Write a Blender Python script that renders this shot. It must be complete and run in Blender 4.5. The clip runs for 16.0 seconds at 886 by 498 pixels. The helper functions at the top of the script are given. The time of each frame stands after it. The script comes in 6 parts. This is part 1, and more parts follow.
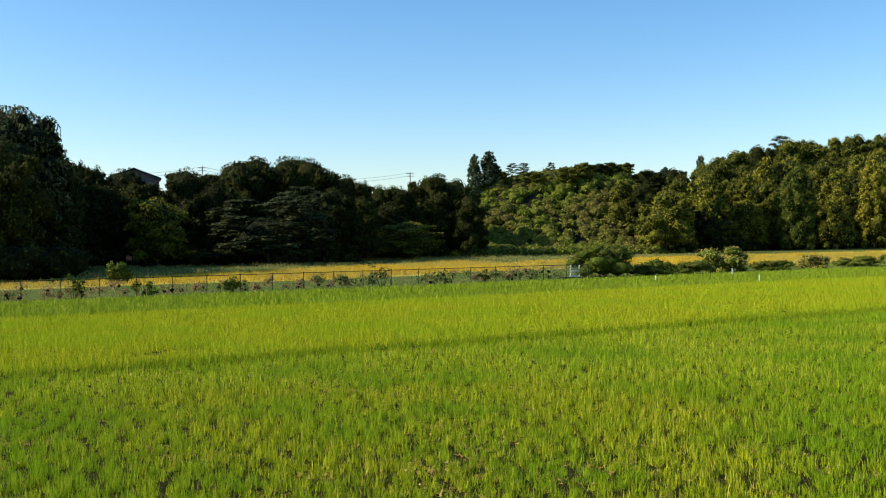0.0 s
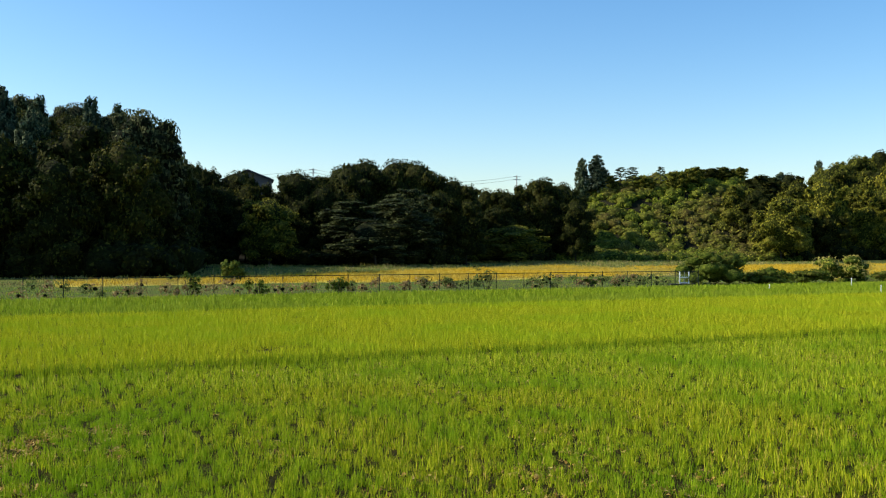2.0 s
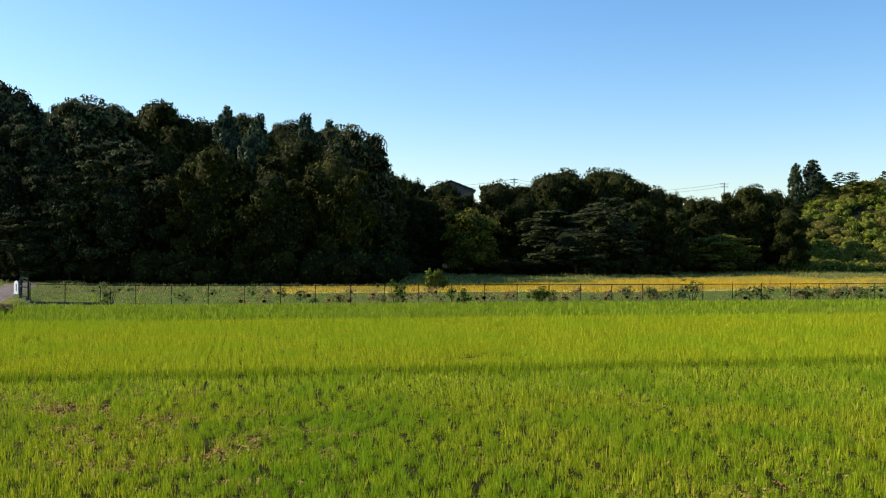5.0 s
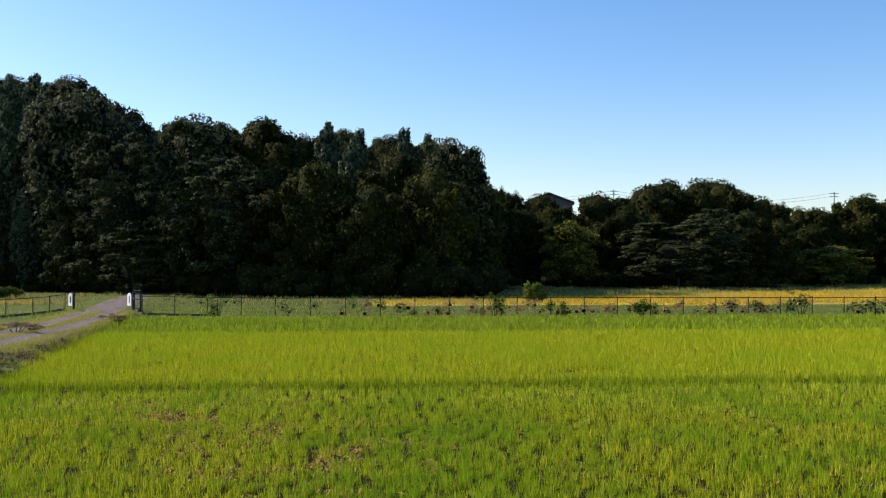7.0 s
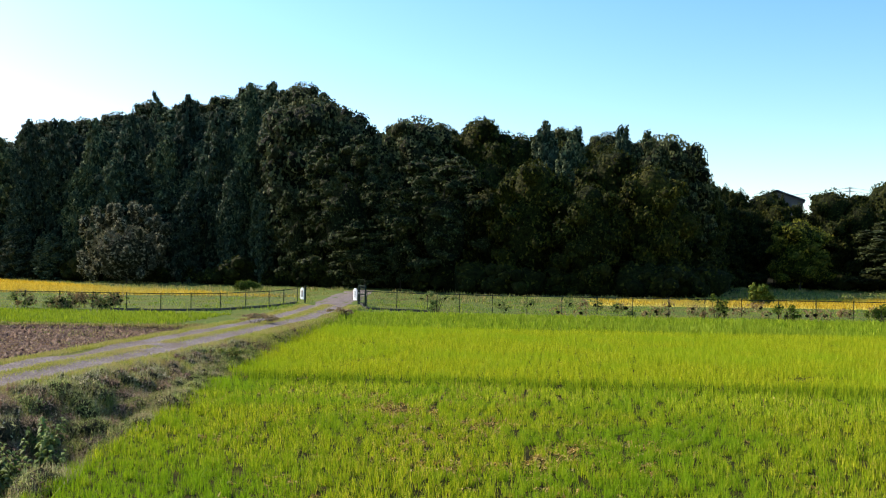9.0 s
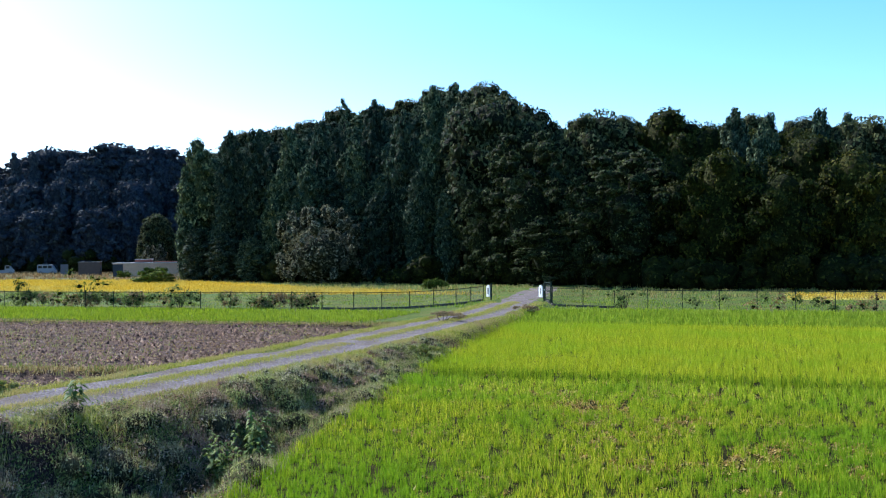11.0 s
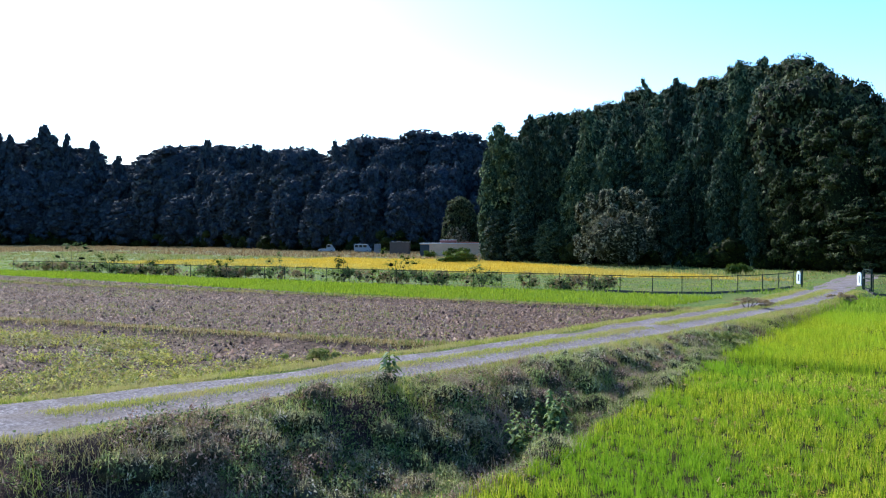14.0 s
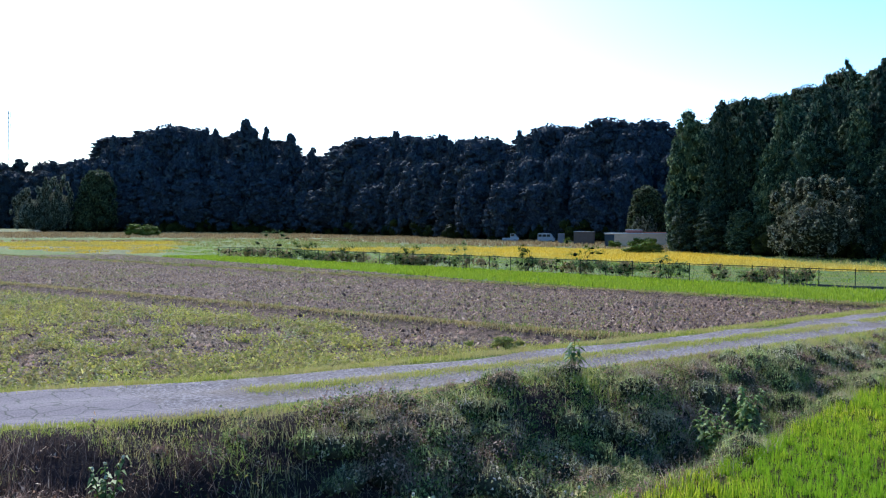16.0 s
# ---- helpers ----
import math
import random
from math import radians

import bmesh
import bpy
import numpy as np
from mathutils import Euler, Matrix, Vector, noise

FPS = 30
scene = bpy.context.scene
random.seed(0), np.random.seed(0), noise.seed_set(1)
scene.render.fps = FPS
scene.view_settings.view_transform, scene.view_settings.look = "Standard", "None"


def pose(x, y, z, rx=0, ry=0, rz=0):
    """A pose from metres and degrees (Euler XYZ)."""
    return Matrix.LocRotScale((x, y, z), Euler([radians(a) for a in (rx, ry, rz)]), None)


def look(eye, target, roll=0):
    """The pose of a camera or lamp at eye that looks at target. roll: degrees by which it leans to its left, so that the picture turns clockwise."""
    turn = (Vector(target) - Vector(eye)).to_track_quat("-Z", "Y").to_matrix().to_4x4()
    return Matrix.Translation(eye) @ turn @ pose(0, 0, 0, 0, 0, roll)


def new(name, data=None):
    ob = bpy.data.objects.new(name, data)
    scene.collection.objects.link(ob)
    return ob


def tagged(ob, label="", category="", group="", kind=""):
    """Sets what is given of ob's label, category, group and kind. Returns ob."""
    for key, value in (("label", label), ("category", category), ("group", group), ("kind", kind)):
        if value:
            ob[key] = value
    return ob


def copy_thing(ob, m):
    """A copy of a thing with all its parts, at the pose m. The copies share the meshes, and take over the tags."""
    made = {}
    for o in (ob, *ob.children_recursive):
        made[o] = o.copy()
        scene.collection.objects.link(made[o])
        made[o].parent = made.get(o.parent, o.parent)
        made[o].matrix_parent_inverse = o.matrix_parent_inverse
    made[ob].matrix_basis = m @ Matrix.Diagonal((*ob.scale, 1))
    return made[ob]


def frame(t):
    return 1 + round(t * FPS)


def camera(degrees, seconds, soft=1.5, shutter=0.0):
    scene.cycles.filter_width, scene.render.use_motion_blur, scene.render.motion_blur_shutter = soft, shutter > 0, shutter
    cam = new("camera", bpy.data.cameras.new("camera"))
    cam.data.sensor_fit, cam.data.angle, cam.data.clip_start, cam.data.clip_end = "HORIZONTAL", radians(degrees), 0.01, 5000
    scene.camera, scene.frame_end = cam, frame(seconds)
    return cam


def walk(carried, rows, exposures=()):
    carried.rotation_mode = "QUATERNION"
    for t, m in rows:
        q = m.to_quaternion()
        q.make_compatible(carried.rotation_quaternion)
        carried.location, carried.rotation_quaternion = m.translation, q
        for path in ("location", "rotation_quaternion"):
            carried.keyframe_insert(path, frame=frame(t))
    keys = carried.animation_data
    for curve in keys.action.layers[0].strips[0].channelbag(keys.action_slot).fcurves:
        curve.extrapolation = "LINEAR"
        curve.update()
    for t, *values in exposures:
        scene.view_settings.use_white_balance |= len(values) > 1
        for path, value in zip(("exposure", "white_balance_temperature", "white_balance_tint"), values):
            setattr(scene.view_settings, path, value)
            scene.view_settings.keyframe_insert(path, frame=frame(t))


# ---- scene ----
# The camera turns on the spot, held at arm's length from the body.
EYE, ARM = 3.4, 0.2
cam = camera(49.8, 16.0, soft=1.15)
ROWS = [  # seconds, yaw, pitch, roll
    (0.0, -0.02, -0.73, -0.64),
    (0.5, 1.79, -0.5, -0.32),
    (1.0, 3.37, -0.39, -0.48),
    (1.5, 4.73, -0.95, -0.11),
    (2.0, 6.3, -0.51, 0.18),
    (2.5, 8.08, -0.36, -0.09),
    (3.0, 9.93, -0.76, -0.17),
    (3.5, 12.04, -0.29, -0.17),
    (4.0, 14.31, -0.31, -0.11),
    (4.2, 15.27, -0.2, 0.0),
    (6.5, 22.38, 0.42, 0.16),
    (7.0, 24.18, 0.75, 0.13),
    (7.5, 26.25, 0.19, -0.1),
    (8.0, 27.44, 0.3, -0.62),
    (8.5, 32.77, 0.09, -1.02),
    (8.7, 34.75, 0.32, -0.24),
    (10.8, 46.55, 0.32, -0.3),
    (11.0, 48.1, 0.36, -0.46),
    (11.5, 51.39, 0.19, -0.4),
    (12.0, 54.18, 0.2, -0.77),
    (12.5, 57.22, 0.0, -0.76),
    (13.0, 60.47, -0.1, -0.43),
    (13.5, 62.42, -0.65, 0.31),
    (14.0, 65.8, -0.65, 0.1),
    (14.5, 68.73, -0.16, 0.4),
    (15.0, 71.31, -0.4, 0.47),
    (15.5, 73.02, -0.73, 0.49),
    (16.0, 76.77, -1.34, 0.43),
]
EXPOSURES = [(0.0, 0.5, 6700, 10), (4.2, 0.52, 6750, 10), (6.5, 0.58, 6850, 20), (7.0, 0.5, 6750, 20), (7.5, 0.62, 6850, 20), (8.5, 0.86, 6950, 13), (10.8, 1.0, 5600, 10), (12.5, 1.12, 5550, 10), (14.5, 1.18, 5400, 10), (15.0, 1.08, 5350, 10), (15.5, 1.16, 5350, 10), (16.0, 1.03, 5300, 10)]
walk(cam, [(t, pose(-ARM * math.sin(radians(yaw)), ARM * math.cos(radians(yaw)), EYE, 90 + pitch, 0, yaw) @ pose(0, 0, 0, 0, 0, roll))
           for t, yaw, pitch, roll in ROWS], EXPOSURES)

# ---- sky and sun ----
SUN_AZ, SUN_EL = 95.0, 33.0      # degrees left of straight ahead, degrees up
world = bpy.data.worlds.new("sky")
scene.world = world
world.use_nodes = True
wn = world.node_tree.nodes
sky = wn.new("ShaderNodeTexSky")
sky.sky_type = "NISHITA"
sky.sun_disc = False
sky.sun_elevation = radians(SUN_EL)
sky.sun_rotation = radians(-SUN_AZ)
sky.air_density, sky.dust_density, sky.ozone_density = 1.0, 0.65, 3.2
wn["Background"].inputs["Strength"].default_value = 0.14
clear = wn.new("ShaderNodeHueSaturation")
clear.inputs["Saturation"].default_value = 1.26
world.node_tree.links.new(sky.outputs["Color"], clear.inputs["Color"])
world.node_tree.links.new(clear.outputs["Color"], wn["Background"].inputs["Color"])
sun_data = bpy.data.lights.new("sun", "SUN")
sun_data.energy, sun_data.angle, sun_data.color = 5.0, radians(0.55), (1.0, 0.93, 0.8)
sun = new("sun", sun_data)
sa, se = radians(SUN_AZ), radians(SUN_EL)
sun.matrix_world = look((-math.sin(sa) * math.cos(se) * 50, math.cos(sa) * math.cos(se) * 50, math.sin(se) * 50 + 20), (0, 0, 20))


# ---- materials ----
def material(name, build):
    m = bpy.data.materials.new(name)
    m.use_nodes = True
    t = m.node_tree
    build(t, t.nodes["Principled BSDF"])
    return m


def node(t, kind, **values):
    n = t.nodes.new(kind)
    for k, v in values.items():
        n.inputs[k.replace("_", " ")].default_value = v
    return n


def ramp(t, source, stops):
    r = t.nodes.new("ShaderNodeValToRGB")
    e = r.color_ramp.elements
    while len(e) < len(stops):
        e.new(0.5)
    for el, (p, c) in zip(e, stops):
        el.position, el.color = p, (*c, 1)
    t.links.new(source, r.inputs["Fac"])
    return r.outputs["Color"]


def noise_of(t, scale, detail=4.0, rough=0.6, stretch=(1, 1, 1)):
    co = t.nodes.new("ShaderNodeNewGeometry")
    mp = t.nodes.new("ShaderNodeMapping")
    mp.inputs["Scale"].default_value = stretch
    t.links.new(co.outputs["Position"], mp.inputs["Vector"])
    n = node(t, "ShaderNodeTexNoise", Scale=scale, Detail=detail, Roughness=rough)
    t.links.new(mp.outputs["Vector"], n.inputs["Vector"])
    return n.outputs["Fac"]


def mixed(t, fac, a, b, mode="MIX"):
    n = t.nodes.new("ShaderNodeMix")
    n.data_type, n.blend_type = "RGBA", mode
    for value, i in ((fac, 0), (a, 6), (b, 7)):
        if isinstance(value, (int, float)):
            n.inputs[i].default_value = value
        elif isinstance(value, tuple):
            n.inputs[i].default_value = (*value, 1)
        else:
            t.links.new(value, n.inputs[i])
    return n.outputs[2]


def bump(t, p, height, strength, distance):
    b = node(t, "ShaderNodeBump", Strength=strength, Distance=distance)
    t.links.new(height, b.inputs["Height"])
    t.links.new(b.outputs["Normal"], p.inputs["Normal"])


def earth(name, fine_stops, patch, patch_amount=0.6, fine=9.0, coarse=0.35, rough=0.95, relief=0.06):
    def build(t, p):
        c = ramp(t, noise_of(t, fine, 6, 0.7), fine_stops)
        k = ramp(t, noise_of(t, coarse, 3), [(0.42, (0, 0, 0)), (0.62, (patch_amount,) * 3)])
        c = mixed(t, k, c, patch)
        t.links.new(c, p.inputs["Base Color"])
        p.inputs["Roughness"].default_value = rough
        p.inputs["Specular IOR Level"].default_value = 0.04
        bump(t, p, noise_of(t, fine * 1.3, 5, 0.75), 0.9, relief)
    return material(name, build)


def foliage(name, stops, by_object=0.35, glow=0.25, rough=0.65, patch=None, patch_scale=0.12, relief=0.0):
    """Leaves: colour by leaf and by plant, some light passing through them."""
    def build(t, p):
        g = t.nodes.new("ShaderNodeNewGeometry")
        o = t.nodes.new("ShaderNodeObjectInfo")
        c = ramp(t, g.outputs["Random Per Island"], stops)
        lo, hi = 1 - by_object, 1 + by_object
        v = ramp(t, o.outputs["Random"], [(0.0, (lo, lo, lo)), (0.5, (1.0, 0.97, 0.9)), (1.0, (hi, 0.9 * hi, 0.7 * hi))])
        c = mixed(t, 1.0, c, v, "MULTIPLY")
        if patch:
            k = ramp(t, noise_of(t, patch_scale, 4, 0.65), [(0.46, (0, 0, 0)), (0.6, (0.8, 0.8, 0.8))])
            c = mixed(t, k, c, patch)
        if relief:
            # The relief's hollows are coloured darker too, as shade between leaves.
            fleck = noise_of(t, 2.6, 6, 0.75)
            c = mixed(t, 1.0, c, ramp(t, fleck, [(0.36, (0.25, 0.25, 0.25)), (0.52, (0.9, 0.9, 0.9)), (0.66, (1.7, 1.6, 1.4))]), "MULTIPLY")
            bump(t, p, fleck, 1.0, relief)
        t.links.new(c, p.inputs["Base Color"])
        p.inputs["Roughness"].default_value = rough
        p.inputs["Specular IOR Level"].default_value = 0.06
        tr = t.nodes.new("ShaderNodeBsdfTranslucent")
        t.links.new(c, tr.inputs["Color"])
        mx = t.nodes.new("ShaderNodeMixShader")
        mx.inputs["Fac"].default_value = glow
        t.links.new(p.outputs["BSDF"], mx.inputs[1])
        t.links.new(tr.outputs["BSDF"], mx.inputs[2])
        t.links.new(mx.outputs["Shader"], t.nodes["Material Output"].inputs["Surface"])
    return material(name, build)


def paint(name, colour, rough=0.6, metal=0.0, wear=0.25, scale=6.0, gloss=0.4):
    def build(t, p):
        c = mixed(t, ramp(t, noise_of(t, scale, 5, 0.7), [(0.4, (0, 0, 0)), (0.75, (wear,) * 3)]), colour, tuple(0.45 * v for v in colour))
        t.links.new(c, p.inputs["Base Color"])
        p.inputs["Roughness"].default_value = rough
        p.inputs["Metallic"].default_value = metal
        p.inputs["Specular IOR Level"].default_value = gloss
    return material(name, build)


M_PADDY = earth("paddy_soil", [(0.3, (0.012, 0.012, 0.003)), (0.55, (0.034, 0.034, 0.007)), (0.75, (0.11, 0.085, 0.024))], (0.05, 0.04, 0.009), fine=14)
M_PLOUGH = earth("ploughed_soil", [(0.32, (0.036, 0.021, 0.016)), (0.55, (0.14, 0.087, 0.066)), (0.76, (0.32, 0.225, 0.165))], (0.085, 0.07, 0.028), 0.4, fine=5, relief=0.2)
M_CLOD = foliage("clod", [(0.0, (0.034, 0.02, 0.014)), (0.5, (0.14, 0.085, 0.063)), (0.9, (0.25, 0.165, 0.12)), (1.0, (0.31, 0.225, 0.16))], 0, 0.0, 0.95)
M_TURF = earth("turf", [(0.3, (0.04, 0.07, 0.014)), (0.55, (0.09, 0.13, 0.026)), (0.8, (0.18, 0.19, 0.055))], (0.15, 0.12, 0.04), 0.5, fine=6)
# Brown bank soil, lowered in tone to take in shade under the growth.
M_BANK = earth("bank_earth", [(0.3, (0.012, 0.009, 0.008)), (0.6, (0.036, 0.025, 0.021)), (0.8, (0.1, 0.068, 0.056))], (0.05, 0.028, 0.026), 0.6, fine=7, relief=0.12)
M_STUBBLE = earth("stubble_field", [(0.3, (0.26, 0.2, 0.03)), (0.55, (0.46, 0.36, 0.05)), (0.8, (0.58, 0.47, 0.12))], (0.36, 0.33, 0.09), 0.4, fine=2, coarse=0.1)
M_STRAW = earth("withered_turf", [(0.3, (0.06, 0.065, 0.022)), (0.55, (0.13, 0.12, 0.045)), (0.8, (0.22, 0.18, 0.09))], (0.08, 0.1, 0.03), 0.5, fine=3, coarse=0.12)
# Floor of the woods, near black: the trees' shade is in its colour.
M_FOREST = earth("shaded_forest_floor", [(0.3, (0.008, 0.01, 0.005)), (0.7, (0.022, 0.022, 0.011))], (0.018, 0.014, 0.009), fine=2)
M_GRAVEL = earth("gravel", [(0.3, (0.075, 0.06, 0.057)), (0.5, (0.17, 0.142, 0.137)), (0.72, (0.38, 0.33, 0.315))], (0.12, 0.09, 0.065), 0.55, fine=15, coarse=0.9, relief=0.03)


def asphalt_build(t, p):
    co = t.nodes.new("ShaderNodeNewGeometry")
    v = node(t, "ShaderNodeTexVoronoi", Scale=2.1)
    v.feature = "DISTANCE_TO_EDGE"
    w = node(t, "ShaderNodeTexNoise", Scale=3.0)
    t.links.new(co.outputs["Position"], w.inputs["Vector"])
    t.links.new(mixed(t, 0.25, co.outputs["Position"], w.outputs["Color"], "ADD"), v.inputs["Vector"])
    c = ramp(t, noise_of(t, 30, 5, 0.7), [(0.3, (0.062, 0.048, 0.053)), (0.7, (0.165, 0.13, 0.142))])
    c = mixed(t, ramp(t, v.outputs["Distance"], [(0.0, (1, 1, 1)), (0.035, (0, 0, 0))]), c, (0.03, 0.03, 0.02))
    t.links.new(c, p.inputs["Base Color"])
    p.inputs["Roughness"].default_value = 0.9
    p.inputs["Specular IOR Level"].default_value = 0.1
    bump(t, p, noise_of(t, 40, 4, 0.7), 0.6, 0.01)


M_ASPHALT = material("cracked_asphalt", asphalt_build)
M_RICE = foliage("rice_leaf", [(0.0, (0.055, 0.098, 0.005)), (0.4, (0.262, 0.378, 0.013)), (0.87, (0.54, 0.58, 0.025)), (1.0, (0.72, 0.6, 0.11))], 0, 0.33, 0.5, (0.19, 0.325, 0.01), 0.22)
M_RICE_DEEP = foliage("shaded_edge_rice_leaf", [(0.0, (0.06, 0.115, 0.005)), (0.5, (0.19, 0.3, 0.011)), (1.0, (0.42, 0.5, 0.022))], 0, 0.3, 0.5)
M_RICE_RIPE = foliage("ripening_rice_leaf", [(0.0, (0.21, 0.27, 0.008)), (0.5, (0.375, 0.455, 0.015)), (1.0, (0.58, 0.59, 0.035))], 0, 0.3, 0.55, (0.31, 0.415, 0.013), 0.2)
M_RICE_FAR = foliage("young_rice_leaf", [(0.0, (0.13, 0.2, 0.01)), (0.6, (0.24, 0.345, 0.016)), (1.0, (0.4, 0.45, 0.035))], 0, 0.3, 0.55, (0.25, 0.32, 0.025), 0.15)
M_GOLD = foliage("golden_rice_ear", [(0.0, (0.36, 0.24, 0.014)), (0.5, (0.55, 0.38, 0.024)), (1.0, (0.68, 0.51, 0.09))], 0, 0.3, 0.7, (0.36, 0.31, 0.08), 0.06)
M_GRASS = foliage("verge_grass", [(0.0, (0.1, 0.15, 0.025)), (0.45, (0.2, 0.25, 0.05)), (0.8, (0.34, 0.32, 0.1)), (1.0, (0.4, 0.3, 0.16))], 0, 0.3, 0.6, (0.3, 0.24, 0.09), 0.5)
M_VERGE = foliage("short_verge_grass", [(0.0, (0.17, 0.22, 0.03)), (0.5, (0.33, 0.36, 0.06)), (0.85, (0.47, 0.45, 0.13)), (1.0, (0.58, 0.48, 0.25))], 0, 0.3, 0.7, (0.42, 0.34, 0.13), 0.8)
M_BANKGRASS = foliage("bank_grass", [(0.0, (0.06, 0.07, 0.03)), (0.4, (0.2, 0.22, 0.08)), (0.75, (0.4, 0.38, 0.18)), (1.0, (0.65, 0.55, 0.44))], 0, 0.36, 0.7, (0.28, 0.16, 0.13), 0.55)
# Browner and darker than the bank's other grass; holds some of its shade.
M_DEEPGRASS = foliage("shaded_matted_grass", [(0.0, (0.05, 0.046, 0.028)), (0.5, (0.16, 0.145, 0.085)), (0.85, (0.33, 0.28, 0.18)), (1.0, (0.62, 0.52, 0.4))], 0, 0.3, 0.8, (0.22, 0.125, 0.105), 0.8)
M_DITCH = foliage("ditch_grass_leaf", [(0.0, (0.055, 0.075, 0.024)), (0.5, (0.16, 0.205, 0.06)), (1.0, (0.4, 0.42, 0.17))], 0, 0.35, 0.7)
M_HEAP = foliage("rank_weed_leaf", [(0.0, (0.09, 0.12, 0.038)), (0.5, (0.26, 0.32, 0.1)), (1.0, (0.56, 0.56, 0.26))], 0, 0.38, 0.75, (0.36, 0.28, 0.16), 0.9)
# Dark heart of the weed heaps, coloured as the shade between their leaves.
M_HEAP_IN = foliage("weed_heap_shade_core", [(0.0, (0.035, 0.034, 0.02)), (1.0, (0.1, 0.09, 0.055))], 0, 0.0, 0.9, relief=0.3)
M_PALE = foliage("pale_weed_leaf", [(0.0, (0.07, 0.12, 0.03)), (0.6, (0.14, 0.2, 0.06)), (1.0, (0.24, 0.29, 0.12))], 0.1, 0.3, 0.6)
M_BANKLEAF = foliage("creeper_leaf", [(0.0, (0.035, 0.06, 0.018)), (0.5, (0.1, 0.15, 0.045)), (1.0, (0.25, 0.3, 0.11))], 0.15, 0.28, 0.85)
M_BANKDEAD = foliage("withered_leaf", [(0.0, (0.09, 0.05, 0.042)), (0.5, (0.26, 0.155, 0.125)), (1.0, (0.52, 0.38, 0.3))], 0.15, 0.2, 0.8)
# Withered blades, darkened further for the shade at the near foot.
M_WITHERED = foliage("shaded_withered_blade", [(0.0, (0.035, 0.022, 0.018)), (0.5, (0.11, 0.07, 0.056)), (0.9, (0.22, 0.15, 0.12)), (1.0, (0.5, 0.4, 0.33))], 0, 0.2, 0.85)
M_FLOWER = foliage("flower_head", [(0.0, (0.35, 0.35, 0.2)), (1.0, (0.5, 0.48, 0.34))], 0, 0.2, 0.6)
M_YELLOWWEED = foliage("yellow_green_weed", [(0.0, (0.2, 0.22, 0.03)), (0.5, (0.4, 0.38, 0.06)), (1.0, (0.58, 0.5, 0.16))], 0, 0.35, 0.8, (0.26, 0.2, 0.08), 0.9)
M_LITTER = foliage("old_straw", [(0.0, (0.17, 0.1, 0.025)), (0.5, (0.38, 0.26, 0.075)), (1.0, (0.6, 0.47, 0.2))], 0, 0.3, 0.8)
M_BUND = foliage("faded_bund_grass", [(0.0, (0.16, 0.12, 0.04)), (0.5, (0.38, 0.28, 0.11)), (1.0, (0.56, 0.45, 0.24))], 0, 0.25, 0.8)
M_DEAD = foliage("dry_grass", [(0.0, (0.16, 0.1, 0.05)), (0.5, (0.32, 0.22, 0.11)), (1.0, (0.48, 0.38, 0.22))], 0, 0.2, 0.7)
# The _IN copies are darker: shade inside the crowns, put into the colour.
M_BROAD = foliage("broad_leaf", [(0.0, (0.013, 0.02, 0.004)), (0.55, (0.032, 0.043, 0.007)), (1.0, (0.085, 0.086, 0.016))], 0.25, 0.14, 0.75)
M_BROAD_IN = foliage("broad_leaf_shade_core", [(0.0, (0.01, 0.015, 0.003)), (0.6, (0.02, 0.026, 0.006)), (1.0, (0.036, 0.04, 0.009))], 0.25, 0.0, 0.85, relief=0.4)
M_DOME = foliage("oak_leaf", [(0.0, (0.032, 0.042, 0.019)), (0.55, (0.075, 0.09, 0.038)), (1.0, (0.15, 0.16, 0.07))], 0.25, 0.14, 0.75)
M_DOME_IN = foliage("oak_leaf_shade_core", [(0.0, (0.009, 0.012, 0.006)), (0.6, (0.02, 0.025, 0.011)), (1.0, (0.038, 0.043, 0.019))], 0.25, 0.0, 0.85, relief=0.4)
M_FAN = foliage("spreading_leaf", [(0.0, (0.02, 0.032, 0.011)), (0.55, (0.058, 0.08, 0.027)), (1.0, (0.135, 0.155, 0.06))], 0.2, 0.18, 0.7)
M_FAN_IN = foliage("spreading_leaf_shade_core", [(0.0, (0.01, 0.015, 0.006)), (0.6, (0.026, 0.034, 0.013)), (1.0, (0.052, 0.06, 0.024))], 0.2, 0.0, 0.85, relief=0.35)
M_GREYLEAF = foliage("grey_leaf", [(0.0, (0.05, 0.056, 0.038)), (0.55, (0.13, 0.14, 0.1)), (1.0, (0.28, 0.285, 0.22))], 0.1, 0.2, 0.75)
M_GREY_IN = foliage("grey_leaf_shade_core", [(0.0, (0.02, 0.024, 0.014)), (1.0, (0.055, 0.058, 0.04))], 0.1, 0.0, 0.85, relief=0.3)
# Needle greens raised and blued: glare veiling the wood is in the colour.
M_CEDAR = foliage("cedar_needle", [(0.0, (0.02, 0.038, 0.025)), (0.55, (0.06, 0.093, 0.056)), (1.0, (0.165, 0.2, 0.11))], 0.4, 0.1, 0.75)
M_CEDAR_IN = foliage("cedar_needle_shade_core", [(0.0, (0.014, 0.027, 0.017)), (0.6, (0.034, 0.054, 0.033)), (1.0, (0.066, 0.09, 0.05))], 0.4, 0.0, 0.85, relief=0.4)
# Brighter greens for hillside trees and columns: sunshine put into the colour.
M_LIGHT = foliage("sunlit_leaf", [(0.0, (0.062, 0.078, 0.009)), (0.55, (0.145, 0.16, 0.018)), (1.0, (0.27, 0.25, 0.04))], 0.4, 0.2, 0.75)
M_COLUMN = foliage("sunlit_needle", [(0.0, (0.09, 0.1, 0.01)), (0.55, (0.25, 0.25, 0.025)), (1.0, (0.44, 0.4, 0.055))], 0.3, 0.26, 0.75)
